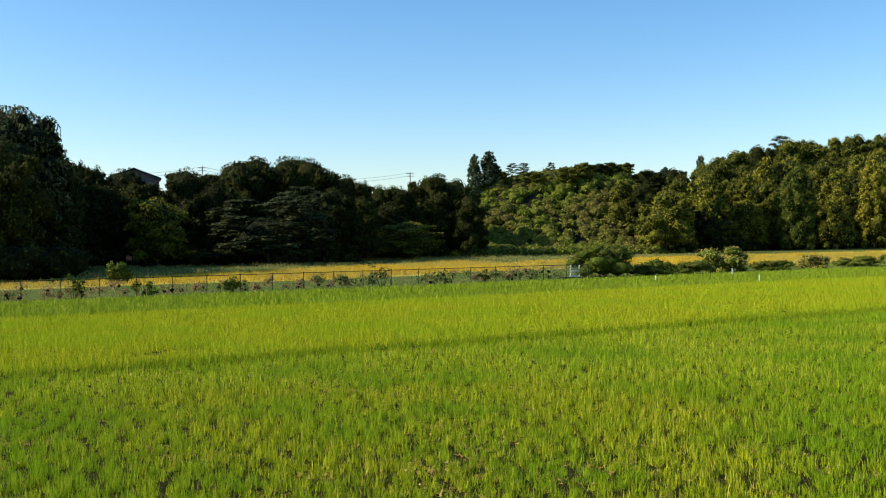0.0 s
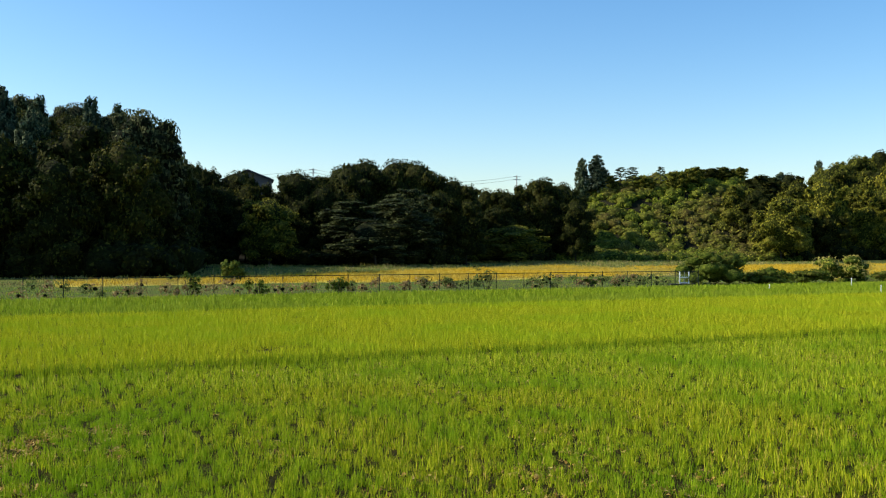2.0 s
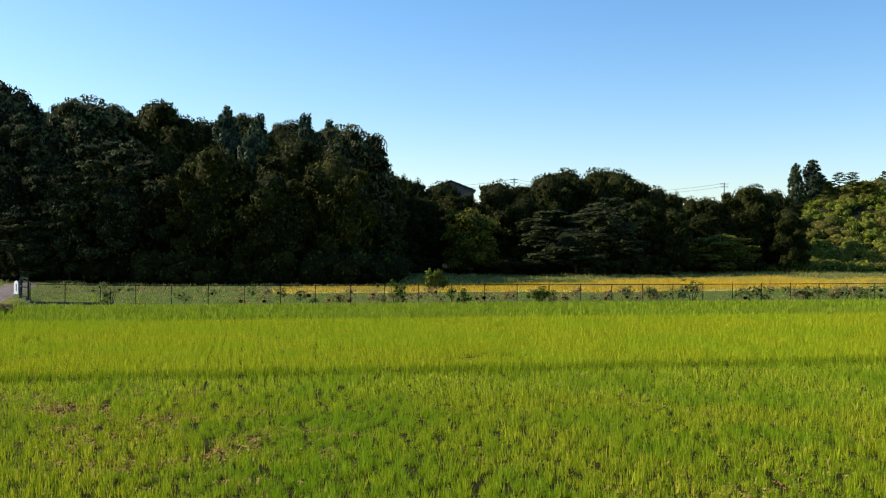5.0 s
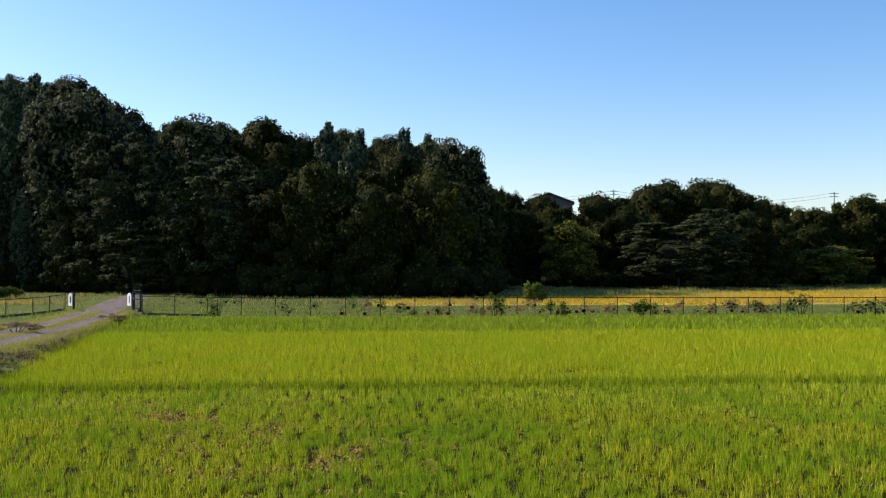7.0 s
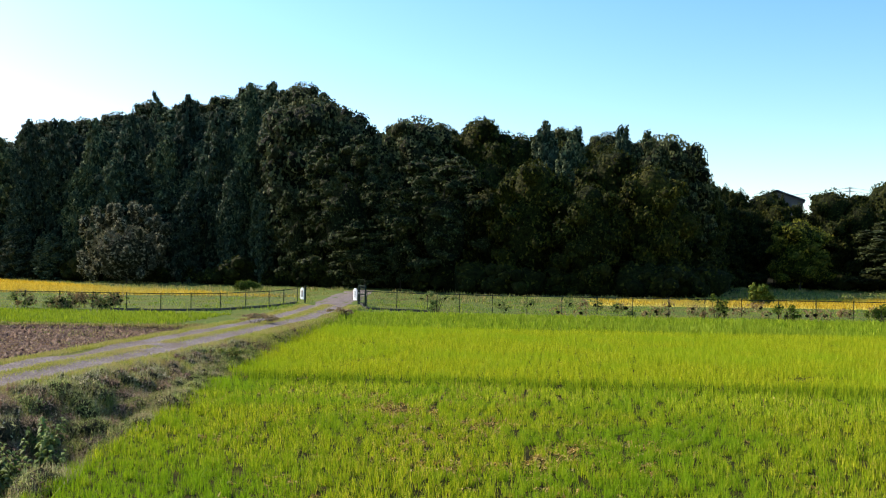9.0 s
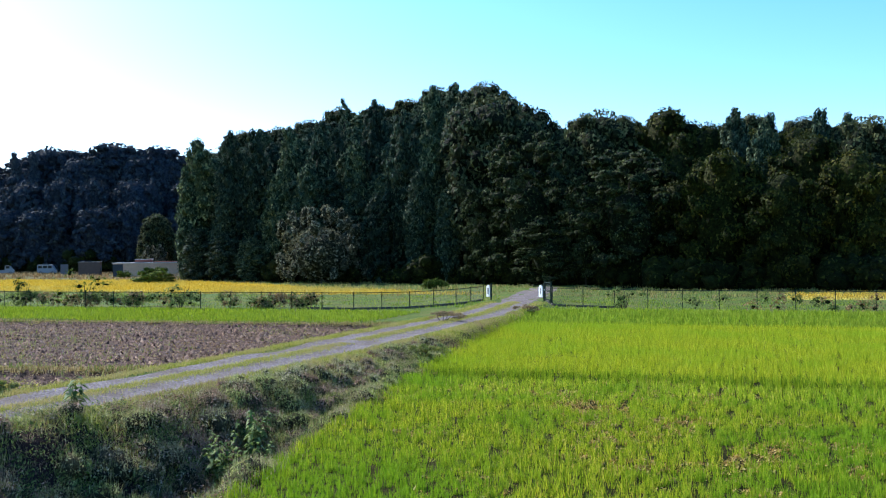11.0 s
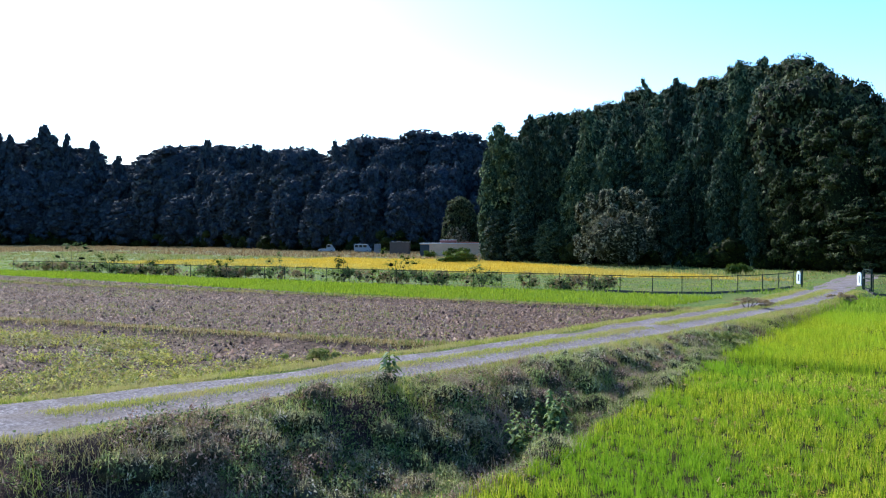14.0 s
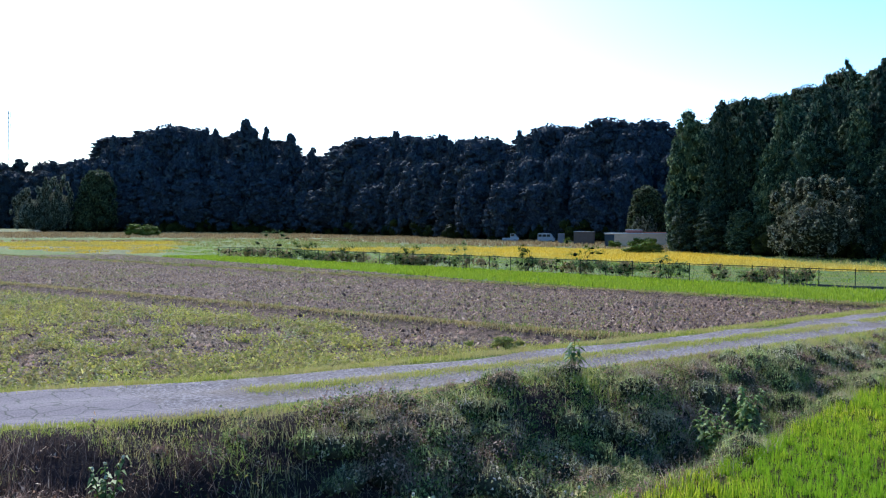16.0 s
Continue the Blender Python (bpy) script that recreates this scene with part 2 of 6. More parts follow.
M_LIGHT_IN = foliage("hill_leaf_shade_core", [(0.0, (0.022, 0.03, 0.005)), (0.6, (0.055, 0.068, 0.01)), (1.0, (0.12, 0.12, 0.022))], 0.4, 0.0, 0.85, relief=0.4)
# Haze over the far woods is put into these flat grey-blue leaf colours.
M_FARWOOD = foliage("haze_blue_wood_leaf", [(0.0, (0.028, 0.034, 0.044)), (0.6, (0.042, 0.05, 0.058)), (1.0, (0.06, 0.07, 0.07))], 0, 0.06, 0.9)
M_FARWOOD_IN = foliage("haze_blue_wood_mass", [(0.0, (0.028, 0.034, 0.046)), (1.0, (0.04, 0.047, 0.058))], 0, 0.0, 0.9, relief=0.12)
M_SLOPE_IN = foliage("hillside_shade_core", [(0.0, (0.04, 0.065, 0.008)), (0.5, (0.08, 0.11, 0.013)), (1.0, (0.14, 0.16, 0.025))], 0, 0.0, 0.85, (0.1, 0.075, 0.022), 0.07, relief=0.3)
M_SHRUB = foliage("shrub_leaf", [(0.0, (0.04, 0.07, 0.009)), (0.5, (0.1, 0.15, 0.018)), (1.0, (0.19, 0.21, 0.033))], 0.3, 0.22, 0.65)
M_SLOPE = foliage("hillside_leaf", [(0.0, (0.06, 0.095, 0.011)), (0.5, (0.17, 0.22, 0.022)), (1.0, (0.34, 0.35, 0.046))], 0, 0.22, 0.75, (0.17, 0.15, 0.032), 0.07)
M_FENCEGRASS = foliage("pale_green_grass", [(0.0, (0.11, 0.19, 0.022)), (0.5, (0.2, 0.31, 0.035)), (1.0, (0.35, 0.4, 0.08))], 0, 0.32, 0.6)
# Near-black twig core: the shade behind the leaves is in this colour.
M_TWIG_SHADE = earth("twigs_and_inner_shade", [(0.36, (0.005, 0.007, 0.003)), (0.54, (0.02, 0.026, 0.007)), (0.72, (0.07, 0.076, 0.02))], (0.012, 0.012, 0.006), 0.5, fine=4.5, coarse=0.6, relief=0.25)
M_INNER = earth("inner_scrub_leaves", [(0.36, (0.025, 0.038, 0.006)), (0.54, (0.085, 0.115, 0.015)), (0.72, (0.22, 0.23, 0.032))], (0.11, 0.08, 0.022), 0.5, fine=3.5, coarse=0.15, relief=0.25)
M_BARK = earth("bark", [(0.3, (0.03, 0.024, 0.018)), (0.7, (0.09, 0.07, 0.05))], (0.06, 0.06, 0.05), fine=8, relief=0.03)
M_STEEL = paint("galvanised_steel", (0.3, 0.32, 0.3), 0.5, 0.6)
M_GREENSTEEL = paint("dark_green_paint", (0.018, 0.03, 0.022), 0.9, gloss=0.05)
M_WHITE = paint("white_paint", (0.8, 0.8, 0.8), 0.5, 0, 0.15)
M_CONCRETE = paint("concrete", (0.36, 0.35, 0.33), 0.9, 0, 0.4, 3)
M_KERB = paint("weathered_concrete", (0.07, 0.068, 0.06), 0.9, 0, 0.5, 3, 0.1)
M_TAN = paint("tan_wall", (0.72, 0.45, 0.29), 0.85, 0, 0.35, 1.2)
M_TIN = paint("pale_tin", (0.62, 0.6, 0.6), 0.45, 0.3, 0.2, 2)
M_REDROOF = paint("red_brown_roof", (0.3, 0.1, 0.07), 0.6, 0, 0.3, 2)
M_ROOF = paint("grey_roof", (0.055, 0.06, 0.07), 0.7, 0, 0.3, 2, 0.2)
M_WALL = paint("pale_wall", (0.3, 0.3, 0.28), 0.85, 0, 0.2, 2)
M_HOUSE = paint("weathered_boards", (0.13, 0.105, 0.09), 0.85, 0, 0.3, 2)
M_LOCKER = paint("grey_locker", (0.13, 0.13, 0.15), 0.7, 0, 0.2, 2)
M_DARK = paint("dark_rubber", (0.02, 0.02, 0.02), 0.6)
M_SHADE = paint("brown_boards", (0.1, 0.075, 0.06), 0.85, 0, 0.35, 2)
M_VAN = paint("white_van_paint", (0.24, 0.25, 0.27), 0.5, 0, 0.05)
M_WIRE = paint("black_wire", (0.03, 0.03, 0.03), 0.6)


def glass_build(t, p):
    p.inputs["Base Color"].default_value = (0.02, 0.025, 0.03, 1)
    p.inputs["Roughness"].default_value = 0.05


M_GLASS = material("dark_glass", glass_build)


# ---- mesh helpers ----
def mesh_of(name, verts, faces, mats, smooth=False, index=None):
    me = bpy.data.meshes.new(name)
    me.from_pydata(verts, [], faces)
    for m in mats:
        me.materials.append(m)
    if index is not None:
        me.polygons.foreach_set("material_index", index)
    if smooth:
        me.polygons.foreach_set("use_smooth", [True] * len(me.polygons))
    me.update()
    return me


def array_mesh(name, verts, sizes, loops, mat):
    """A mesh from numpy arrays: vertices, the size of each face, the corners."""
    me = bpy.data.meshes.new(name)
    me.vertices.add(len(verts))
    me.vertices.foreach_set("co", np.ascontiguousarray(verts, dtype=np.float32).ravel())
    me.loops.add(len(loops))
    me.loops.foreach_set("vertex_index", np.ascontiguousarray(loops, dtype=np.int32))
    me.polygons.add(len(sizes))
    starts = np.concatenate([[0], np.cumsum(sizes)[:-1]]).astype(np.int32)
    me.polygons.foreach_set("loop_start", starts)
    me.materials.append(mat)
    me.update(calc_edges=True)
    me.validate()
    return me


def part(name, bm, mat, parent, label=""):
    me = bpy.data.meshes.new(name)
    bm.to_mesh(me)
    bm.free()
    me.materials.append(mat)
    ob = new(name, me)
    ob.parent = parent
    if label:
        tagged(ob, label)
    return ob


def shared(name, me, parent, m=None, label=""):
    ob = new(name, me)
    ob.parent = parent
    if m is not None:
        ob.matrix_basis = m
    if label:
        tagged(ob, label)
    return ob


def box(bm, size, centre, bevel=0.0, turn=0.0):
    r = bmesh.ops.create_cube(bm, size=1.0)["verts"]
    bmesh.ops.transform(bm, matrix=Matrix.Translation(centre) @ pose(0, 0, 0, 0, 0, turn) @ Matrix.Diagonal((*size, 1)), verts=r)
    if bevel:
        edges = list({e for v in r for e in v.link_edges})
        bmesh.ops.bevel(bm, geom=edges, offset=bevel, segments=2, affect="EDGES", clamp_overlap=True)
    return bm


def rod(bm, a, b, r0, r1=None, sides=6):
    a, b = Vector(a), Vector(b)
    r1 = r0 if r1 is None else r1
    d = b - a
    m = Matrix.Translation((a + b) / 2) @ d.to_track_quat("Z", "Y").to_matrix().to_4x4()
    bmesh.ops.create_cone(bm, cap_ends=True, segments=sides, radius1=r0, radius2=r1, depth=d.length, matrix=m)
    return bm


def thing(name, m, label, category, group="", kind=""):
    ob = new(name)
    ob.matrix_basis = m
    ob.empty_display_size = 0.1
    return tagged(ob, label, category, group, kind)


# ---- the plan: s runs along the field edges, q across them ----
EX, EY = math.cos(radians(30)), math.sin(radians(30))


def to_sq(x, y):
    return EX * x + EY * y, -EY * x + EX * y


def to_xy(s, q):
    return EX * s - EY * q, EY * s + EX * q


def step(a, b, v):
    u = np.clip((v - a) / (b - a), 0, 1)
    return u * u * (3 - 2 * u)


def lattice(x, y, scale, seed=0):
    """Smooth noise from -1 to 1 for arrays."""
    x, y = np.asarray(x) / scale + 37.3 * seed, np.asarray(y) / scale - 11.7 * seed
    xi, yi = np.floor(x), np.floor(y)
    fx, fy = x - xi, y - yi
    fx, fy = fx * fx * (3 - 2 * fx), fy * fy * (3 - 2 * fy)

    def h(i, j):
        v = np.sin(i * 127.1 + j * 311.7 + seed * 17.0) * 43758.5453
        return 2 * (v - np.floor(v)) - 1
    return (h(xi, yi) * (1 - fx) + h(xi + 1, yi) * fx) * (1 - fy) + (h(xi, yi + 1) * (1 - fx) + h(xi + 1, yi + 1) * fx) * fy


def rice_edge(q):
    return np.interp(q, [0, 11.5, 14, 17.6, 22, 27, 34, 41, 52, 60], [-6.8, -6.95, -7.45, -8.0, -8.6, -9.25, -10.0, -10.75, -11.6, -12.2])


def near_bund(s):
    return 20.9 + 0.14 * (np.maximum(s, -60) + 15)


def far_bund(s):
    return 37.9 + 0.09 * (np.asarray(s) + 16)


def green_edge(s):
    return np.where(np.asarray(s) < -24, 38.7 + 0.075 * (-28 - np.asarray(s)), far_bund(s))


def road_mid(q):
    return np.interp(q, [-12, 2, 5, 6.5, 8, 10, 14, 20, 26, 34, 44, 60, 100], [-30, -16.9, -14.95, -14.5, -14.0, -13.6, -13.15, -12.7, -12.4, -12.3, -12.6, -14.6, -20])


def road_half(q):
    return np.interp(q, [2, 6, 9, 14, 60, 100], [1.7, 1.42, 1.32, 1.18, 1.12, 1.12])


# Wooded masses: bearing, skyline elevation and distance of the wood's edge
WOODS = {
    "left": ([(21.2, 3.0), (21.8, 4.9), (22.9, 6.0), (23.9, 7.0), (25.4, 7.5), (26.8, 7.8), (28, 7.3), (29.2, 7.7), (30.8, 8.1), (32.4, 7.2), (33.4, 7.85), (35.5, 8.25),
              (39.9, 8.05), (40.9, 7.4), (43.2, 8.2), (44.2, 9.35), (45.5, 9.95), (49, 9.95), (49.9, 9.4), (51.7, 8.9), (54, 9.0), (55.2, 8.35), (57.5, 7.7), (60.6, 7.25), (62.2, 6.3), (63.6, 3.0)],
             [(21, 92), (24, 84), (33.7, 86), (43, 96), (47.5, 103), (57.5, 117), (64, 131)], 34),
    "ridge": ([(15.5, 2.6), (16.3, 3.1), (17.6, 3.5), (19, 3.95), (21, 4.25), (22.5, 4.3)], [(15, 128), (23, 118)], 40),
    "clump": ([(5.9, 2.6), (6.5, 4.07), (7.3, 4.73), (9.5, 4.83), (11.8, 4.65), (12.7, 4.38), (14.7, 4.03), (16.3, 3.1), (17.2, 2.2)], [(6, 124), (17, 119)], 22),
    "saddle": ([(-1.5, 3.3), (0.1, 3.7), (1.5, 3.5), (3.5, 3.0), (4.8, 3.3), (7, 3.4)], [(-2, 148), (7, 140)], 35),
    "hill": ([(-32, 5.8), (-25, 5.5), (-21.5, 5.15), (-19.5, 5.3), (-17, 4.7), (-15.1, 4.05), (-12.3, 3.73), (-10.6, 4.05), (-8.7, 4.35), (-6.5, 4.05), (-4.5, 3.85), (-3, 3.6), (0, 3.3)],
             [(-32, 240), (-25, 214), (-13, 160), (0, 149)], 45),
    "back": ([(61, 5.8), (62.7, 6.2), (64.9, 6.6), (67.1, 6.65), (70.3, 6.2), (72.5, 5.65), (76.5, 5.6), (79.9, 5.8), (82.1, 5.5), (84.1, 4.7), (85, 4.3), (85.9, 5.4), (87.5, 5.9), (90.2, 5.75),
              (92.8, 5.95), (96.2, 5.1), (98, 3.7), (99, 2.4)],
             [(60, 218), (67, 208), (73, 222), (76, 245), (80, 300), (86, 370), (99, 400)], 60),
    "distance": ([(94, 3.3), (98, 3.6), (102, 3.6), (108, 3.6)], [(94, 640), (108, 650)], 120),
}


def front(wood, az):
    p = WOODS[wood][1]
    return np.interp(az, [a for a, _ in p], [d for _, d in p])


def skyline(wood, az):
    p = WOODS[wood][0]
    return np.interp(az, [a for a, _ in p], [e for _, e in p])


def hill_rise(x, y):
    """Height of the wooded slopes, without their trees."""
    az, d = np.degrees(np.arctan2(-x, y)), np.hypot(x, y)
    z = np.zeros_like(az)
    for name, (sky_line, edge, depth) in WOODS.items():
        lo, hi = sky_line[0][0], sky_line[-1][0]
        f, e = front(name, az), skyline(name, az)
        tree = 9.0 if name == "back" else (2.5 if name == "hill" else 11.0)
        if name == "hill":
            tree = 2.0 + 9.0 * step(-11, -14.5, az)
        top = np.maximum(0, EYE + (f + depth) * np.tan(np.radians(e)) - tree)
        side = step(lo, lo + 3.0, az) * step(hi, hi - 3.0, az)
        z = np.maximum(z, side * top * step(f + 9, f + depth, d))
    return z


def ground_z(x, y):
    x, y = np.asarray(x, float), np.asarray(y, float)
    s, q = to_sq(x, y)
    edge, mid = rice_edge(q), road_mid(q)
    left = 0.3 + 0.0 * s
    right = 0.17 + 0.08 * step(57, 62, q)
    top = 0.62 - 0.2 * step(30, 58, q)
    sharp = 0.85 * step(28, 20, q)
    brow = np.minimum(mid + road_half(q) + 1.1 - 0.35 * step(9.5, 7, q), edge - 1.7)
    bank = sharp * step(brow + np.interp(q, [3.6, 4.8, 6, 9, 12.5, 16], [2.6, 2.0, 2.0, 2.7, 2.8, 2.6]), brow, s) ** 0.65 + (1 - sharp) * step(edge + 0.2, np.minimum(mid + 0.65 + road_half(q), edge - 0.4), s)          # 0 at the paddy, 1 on the road
    verge = step(mid - 1.5, mid - 3.2, s)
    z = right * (1 - bank) + top * bank
    z = z * (1 - verge) + left * verge
    ditch = step(edge + 0.2, edge - 0.5, s) * (1 - bank) * step(28, 20, q)
    z = z - (0.25 + 0.55 * step(3.4, 5.6, q) * step(21, 15, q)) * ditch
    rough = (1 - 0.6 * step(brow + 1.1, brow - 0.1, s)) * np.maximum(bank, ditch) * (1 - step(mid + road_half(q) + 0.9, mid + road_half(q) + 0.3, s)) * step(60, 50, q)
    z = z + rough * (1 - 0.7 * step(20, 27, q)) * (0.42 * lattice(x, y, 1.5, 1) + 0.24 * lattice(x, y, 0.7, 2))
    wheel = np.exp(-((np.abs(s - mid) - 0.75) / 0.3) ** 2) * (np.abs(s - mid) < 1.8)
    z = z - 0.05 * wheel * step(110, 90, q)
    # low earth bunds between the plots
    bund = np.exp(-((q - far_bund(s)) / 0.5) ** 2) * 0.2 + np.exp(-((q - near_bund(s)) / 0.4) ** 2) * 0.25
    z = z + bund * verge * (s > -100)
    # the raised road on which the camera stands
    road = step(-6.5, -3.0, s) * step(3.6, 0.6, q)
    z = z * (1 - road) + 1.8 * road
    z = z + 0.05 * lattice(x, y, 6, 3) * step(60, 75, np.hypot(x, y))
    return z + hill_rise(x, y)


# ---- the ground, one sheet to the horizon ----
def ground():
    far = [150, 200, 260, 340, 450, 600, 850, 1300, 2200, 4000]
    s = np.concatenate([[-v for v in far[::-1] if v > 1000], np.arange(-1000, -480, 26), np.arange(-480, -90, 6), np.arange(-90, -20, 2.5), np.arange(-20, -4, 0.35), np.arange(-4, 60, 2), np.arange(60, 260, 5), [v for v in far if v >= 260]])
    q = np.concatenate([[-v for v in far[::-1]], np.arange(-140, -4, 8), np.arange(-4, 60, 0.5), np.arange(60, 280, 4), [v for v in far if v >= 280]])
    S, Q = np.meshgrid(s, q, indexing="ij")
    X, Y = to_xy(S, Q)
    Z = ground_z(X, Y)
    verts = np.stack([X, Y, Z], -1).reshape(-1, 3).tolist()
    n, m = len(s), len(q)
    faces = [(i * m + j, (i + 1) * m + j, (i + 1) * m + j + 1, i * m + j + 1) for i in range(n - 1) for j in range(m - 1)]
    cs, cq = (S[:-1, :-1] + S[1:, 1:]) / 2, (Q[:-1, :-1] + Q[1:, 1:]) / 2
    cx, cy = to_xy(cs, cq)
    az, d = np.degrees(np.arctan2(-cx, cy)), np.hypot(cx, cy)
    idx = np.full(cs.shape, 2)
    edge, mid = rice_edge(cq), road_mid(cq)
    idx[(cs > edge) & (cq > 3.4) & (cq < 53)] = 0
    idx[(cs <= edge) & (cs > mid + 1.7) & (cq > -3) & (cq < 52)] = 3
    idx[(cs < mid - 2.4) & (cq > 2) & (cq < green_edge(cs)) & (cs > -96)] = 1
    idx[golden(cs, cq)] = 4
    idx[(dry_belt(cs, cq) | golden(cs, cq) & (cs < -96)) & (cq > 30)] = 6
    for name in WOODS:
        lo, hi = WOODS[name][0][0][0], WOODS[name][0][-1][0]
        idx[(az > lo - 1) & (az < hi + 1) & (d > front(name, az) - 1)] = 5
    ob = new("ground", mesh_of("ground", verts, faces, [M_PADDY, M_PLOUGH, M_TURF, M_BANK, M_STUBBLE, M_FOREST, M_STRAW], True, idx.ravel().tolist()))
    return tagged(ob, "valley floor of paddies, bare soil and grass verges", "ground", "", "structure")


def golden(s, q):
    right = (s > 2) & (s < 62) & (q > 68 + 0.25 * np.maximum(0, s - 32)) & (q < 79 + 0.5 * (s - 11))
    right2 = (s > 66) & (s < 150) & (q > 66) & (q < 97)
    left = (s < -15.5) & (s > -104) & (q > 70.5) & (q < np.minimum(75 + 0.72 * (-26 - s), 110 + 4 * lattice(s, q, 9, 6)))
    left2 = (s < -96) & (s > -163) & (q > 41) & (q < -0.53 * s - 1 + 5 * lattice(s, q, 7, 33)) & (q < 82)
    return right | right2 | left | left2


def dry_belt(s, q):
    """Pale withered grass along the foot of the far wood."""
    x, y = to_xy(s, q)
    far = np.hypot(x, y) + 9 * lattice(x, y, 14, 24)
    return ((s < -40) & (q > 112) & (s > -170)) | ((s < -96) & (far > 225)) | ((s < -163) & (s > -172) & (q > 35) & (q < 95))


# ---- the farm track ----
def track():
    q = np.concatenate([np.arange(-8, 62, 0.5), np.arange(62, 87, 2)])
    off = np.array([-1.3, -1.15, -0.95, -0.75, -0.5, -0.3, 0.0, 0.3, 0.5, 0.75, 0.95, 1.15, 1.3])
    verts, faces = [], []
    for i, qq in enumerate(q):
        wob = 0.12 * lattice(np.array(qq), np.array(1.0), 3, 5)
        for k, o in enumerate(off):
            x, y = to_xy(road_mid(qq) + o * float(road_half(qq)) / 1.15 * (1 + 0.25 * (abs(o) > 0.9) * lattice(np.array(qq), np.array(o), 1.5, 4)) + wob, qq)
            verts.append((float(x), float(y), float(ground_z(x, y)) + (0.025 if abs(o) < 1.2 else -0.03)))
    m = len(off)
    for i in range(len(q) - 1):
        faces += [(i * m + k, i * m + k + 1, (i + 1) * m + k + 1, (i + 1) * m + k) for k in range(m - 1)]
    paved = [1 if q[i] < 7.0 else 0 for i in range(len(q) - 1) for k in range(m - 1)]
    ob = new("road", mesh_of("road", verts, faces, [M_GRAVEL, M_ASPHALT], True, paved))
    return tagged(ob, "worn gravel farm track with two wheel ruts", "farm track", "", "structure")


ground()
track()


# ---- grass-like cover ----
def blades(name, x, y, z, per, height, width, spread, mat, label, category, seed, droop=0.5, kind="stuff", parent=None, radius=0.04, simple=False):
    """Tufts at the places given, each of several bent blades, in one mesh."""
    r = np.random.default_rng(seed)
    n = len(x) * per
    bx, by, bz = (np.repeat(v, per) for v in (x, y, z))
    hs = np.repeat(height, per) if isinstance(height, np.ndarray) else np.full(n, height)
    h = hs * r.uniform(0.65, 1.15, n)
    a = r.uniform(0, 2 * np.pi, n)
    lean = np.abs(r.normal(0, spread, n))
    bx, by = bx + r.normal(0, radius, n), by + r.normal(0, radius, n)
    w = width * r.uniform(0.7, 1.3, n)
    t = r.uniform(0, 2 * np.pi, n)
    dx, dy = np.cos(a), np.sin(a)
    wx, wy = np.cos(t) * w / 2, np.sin(t) * w / 2
    mx, my, mz = bx + dx * np.sin(lean) * h * 0.55, by + dy * np.sin(lean) * h * 0.55, bz + np.cos(lean) * h * 0.55
    l2 = lean * (1 + droop * 2)
    tx, ty, tz = mx + dx * np.sin(l2) * h * 0.45, my + dy * np.sin(l2) * h * 0.45, mz + np.cos(l2) * h * 0.45
    if simple:
        v = np.stack([np.stack([bx - wx, by - wy, bz - 0.02], -1), np.stack([bx + wx, by + wy, bz - 0.02], -1), np.stack([tx, ty, tz], -1)], 1)
        me = array_mesh(name, v.reshape(-1, 3), np.full(n, 3), np.arange(n * 3), mat)
        return tagged(new(name, me), label, category, "", kind)
    v = np.empty((n, 5, 3))
    v[:, 0] = np.stack([bx - wx, by - wy, bz - 0.02], -1)
    v[:, 1] = np.stack([bx + wx, by + wy, bz - 0.02], -1)
    v[:, 2] = np.stack([mx + wx, my + wy, mz], -1)
    v[:, 3] = np.stack([mx - wx, my - wy, mz], -1)
    v[:, 4] = np.stack([tx, ty, tz], -1)
    base = (np.arange(n) * 5)[:, None]
    loops = (base + np.array([0, 1, 2, 3, 3, 2, 4])).ravel()
    sizes = np.tile([4, 3], n)
    ob = new(name, array_mesh(name, v.reshape(-1, 3), sizes, loops, mat))
    if parent:
        ob.parent = parent
    return tagged(ob, label, category, "", kind)


def leaf_tufts(name, x, y, z, per, radius, high, size, mat, label, category, seed):
    """Low leafy plants: loose small leaves round each place, in one mesh."""
    r = np.random.default_rng(seed)
    n = len(x) * per
    rad = np.repeat(radius * r.uniform(0.5, 1.4, len(x)), per)
    tall = np.repeat(high * r.uniform(0.4, 1.4, len(x)), per)
    a, k = r.uniform(0, 2 * np.pi, n), np.sqrt(r.uniform(0, 1, n))
    c = np.stack([np.repeat(x, per) + np.cos(a) * k * rad, np.repeat(y, per) + np.sin(a) * k * rad, np.repeat(z, per) + 0.01 + tall * r.uniform(0.1, 1, n) * (1.1 - 0.8 * k)], -1)
    b = r.uniform(0, 2 * np.pi, n)
    along = np.stack([np.cos(b), np.sin(b), r.normal(0, 0.55, n)], -1)
    side = np.stack([-np.sin(b), np.cos(b), r.normal(0, 0.45, n)], -1)
    ln = (size * r.uniform(0.5, 1.4, n))[:, None]
    v = np.stack([c - along * ln * 0.4 - side * ln * 0.3, c - along * ln * 0.2 + side * ln * 0.32, c + along * ln * 0.75], 1)
    me = array_mesh(name, v.reshape(-1, 3), np.full(n, 3), np.arange(n * 3), mat)
    return tagged(new(name, me), label, category, "", "stuff")


def in_view(x, y, lo=-26.5, hi=104.0):
    """The stretch of the valley that lies before the raised road."""
    az = np.degrees(np.arctan2(-x, y))
    return (az > lo) & (az < hi)


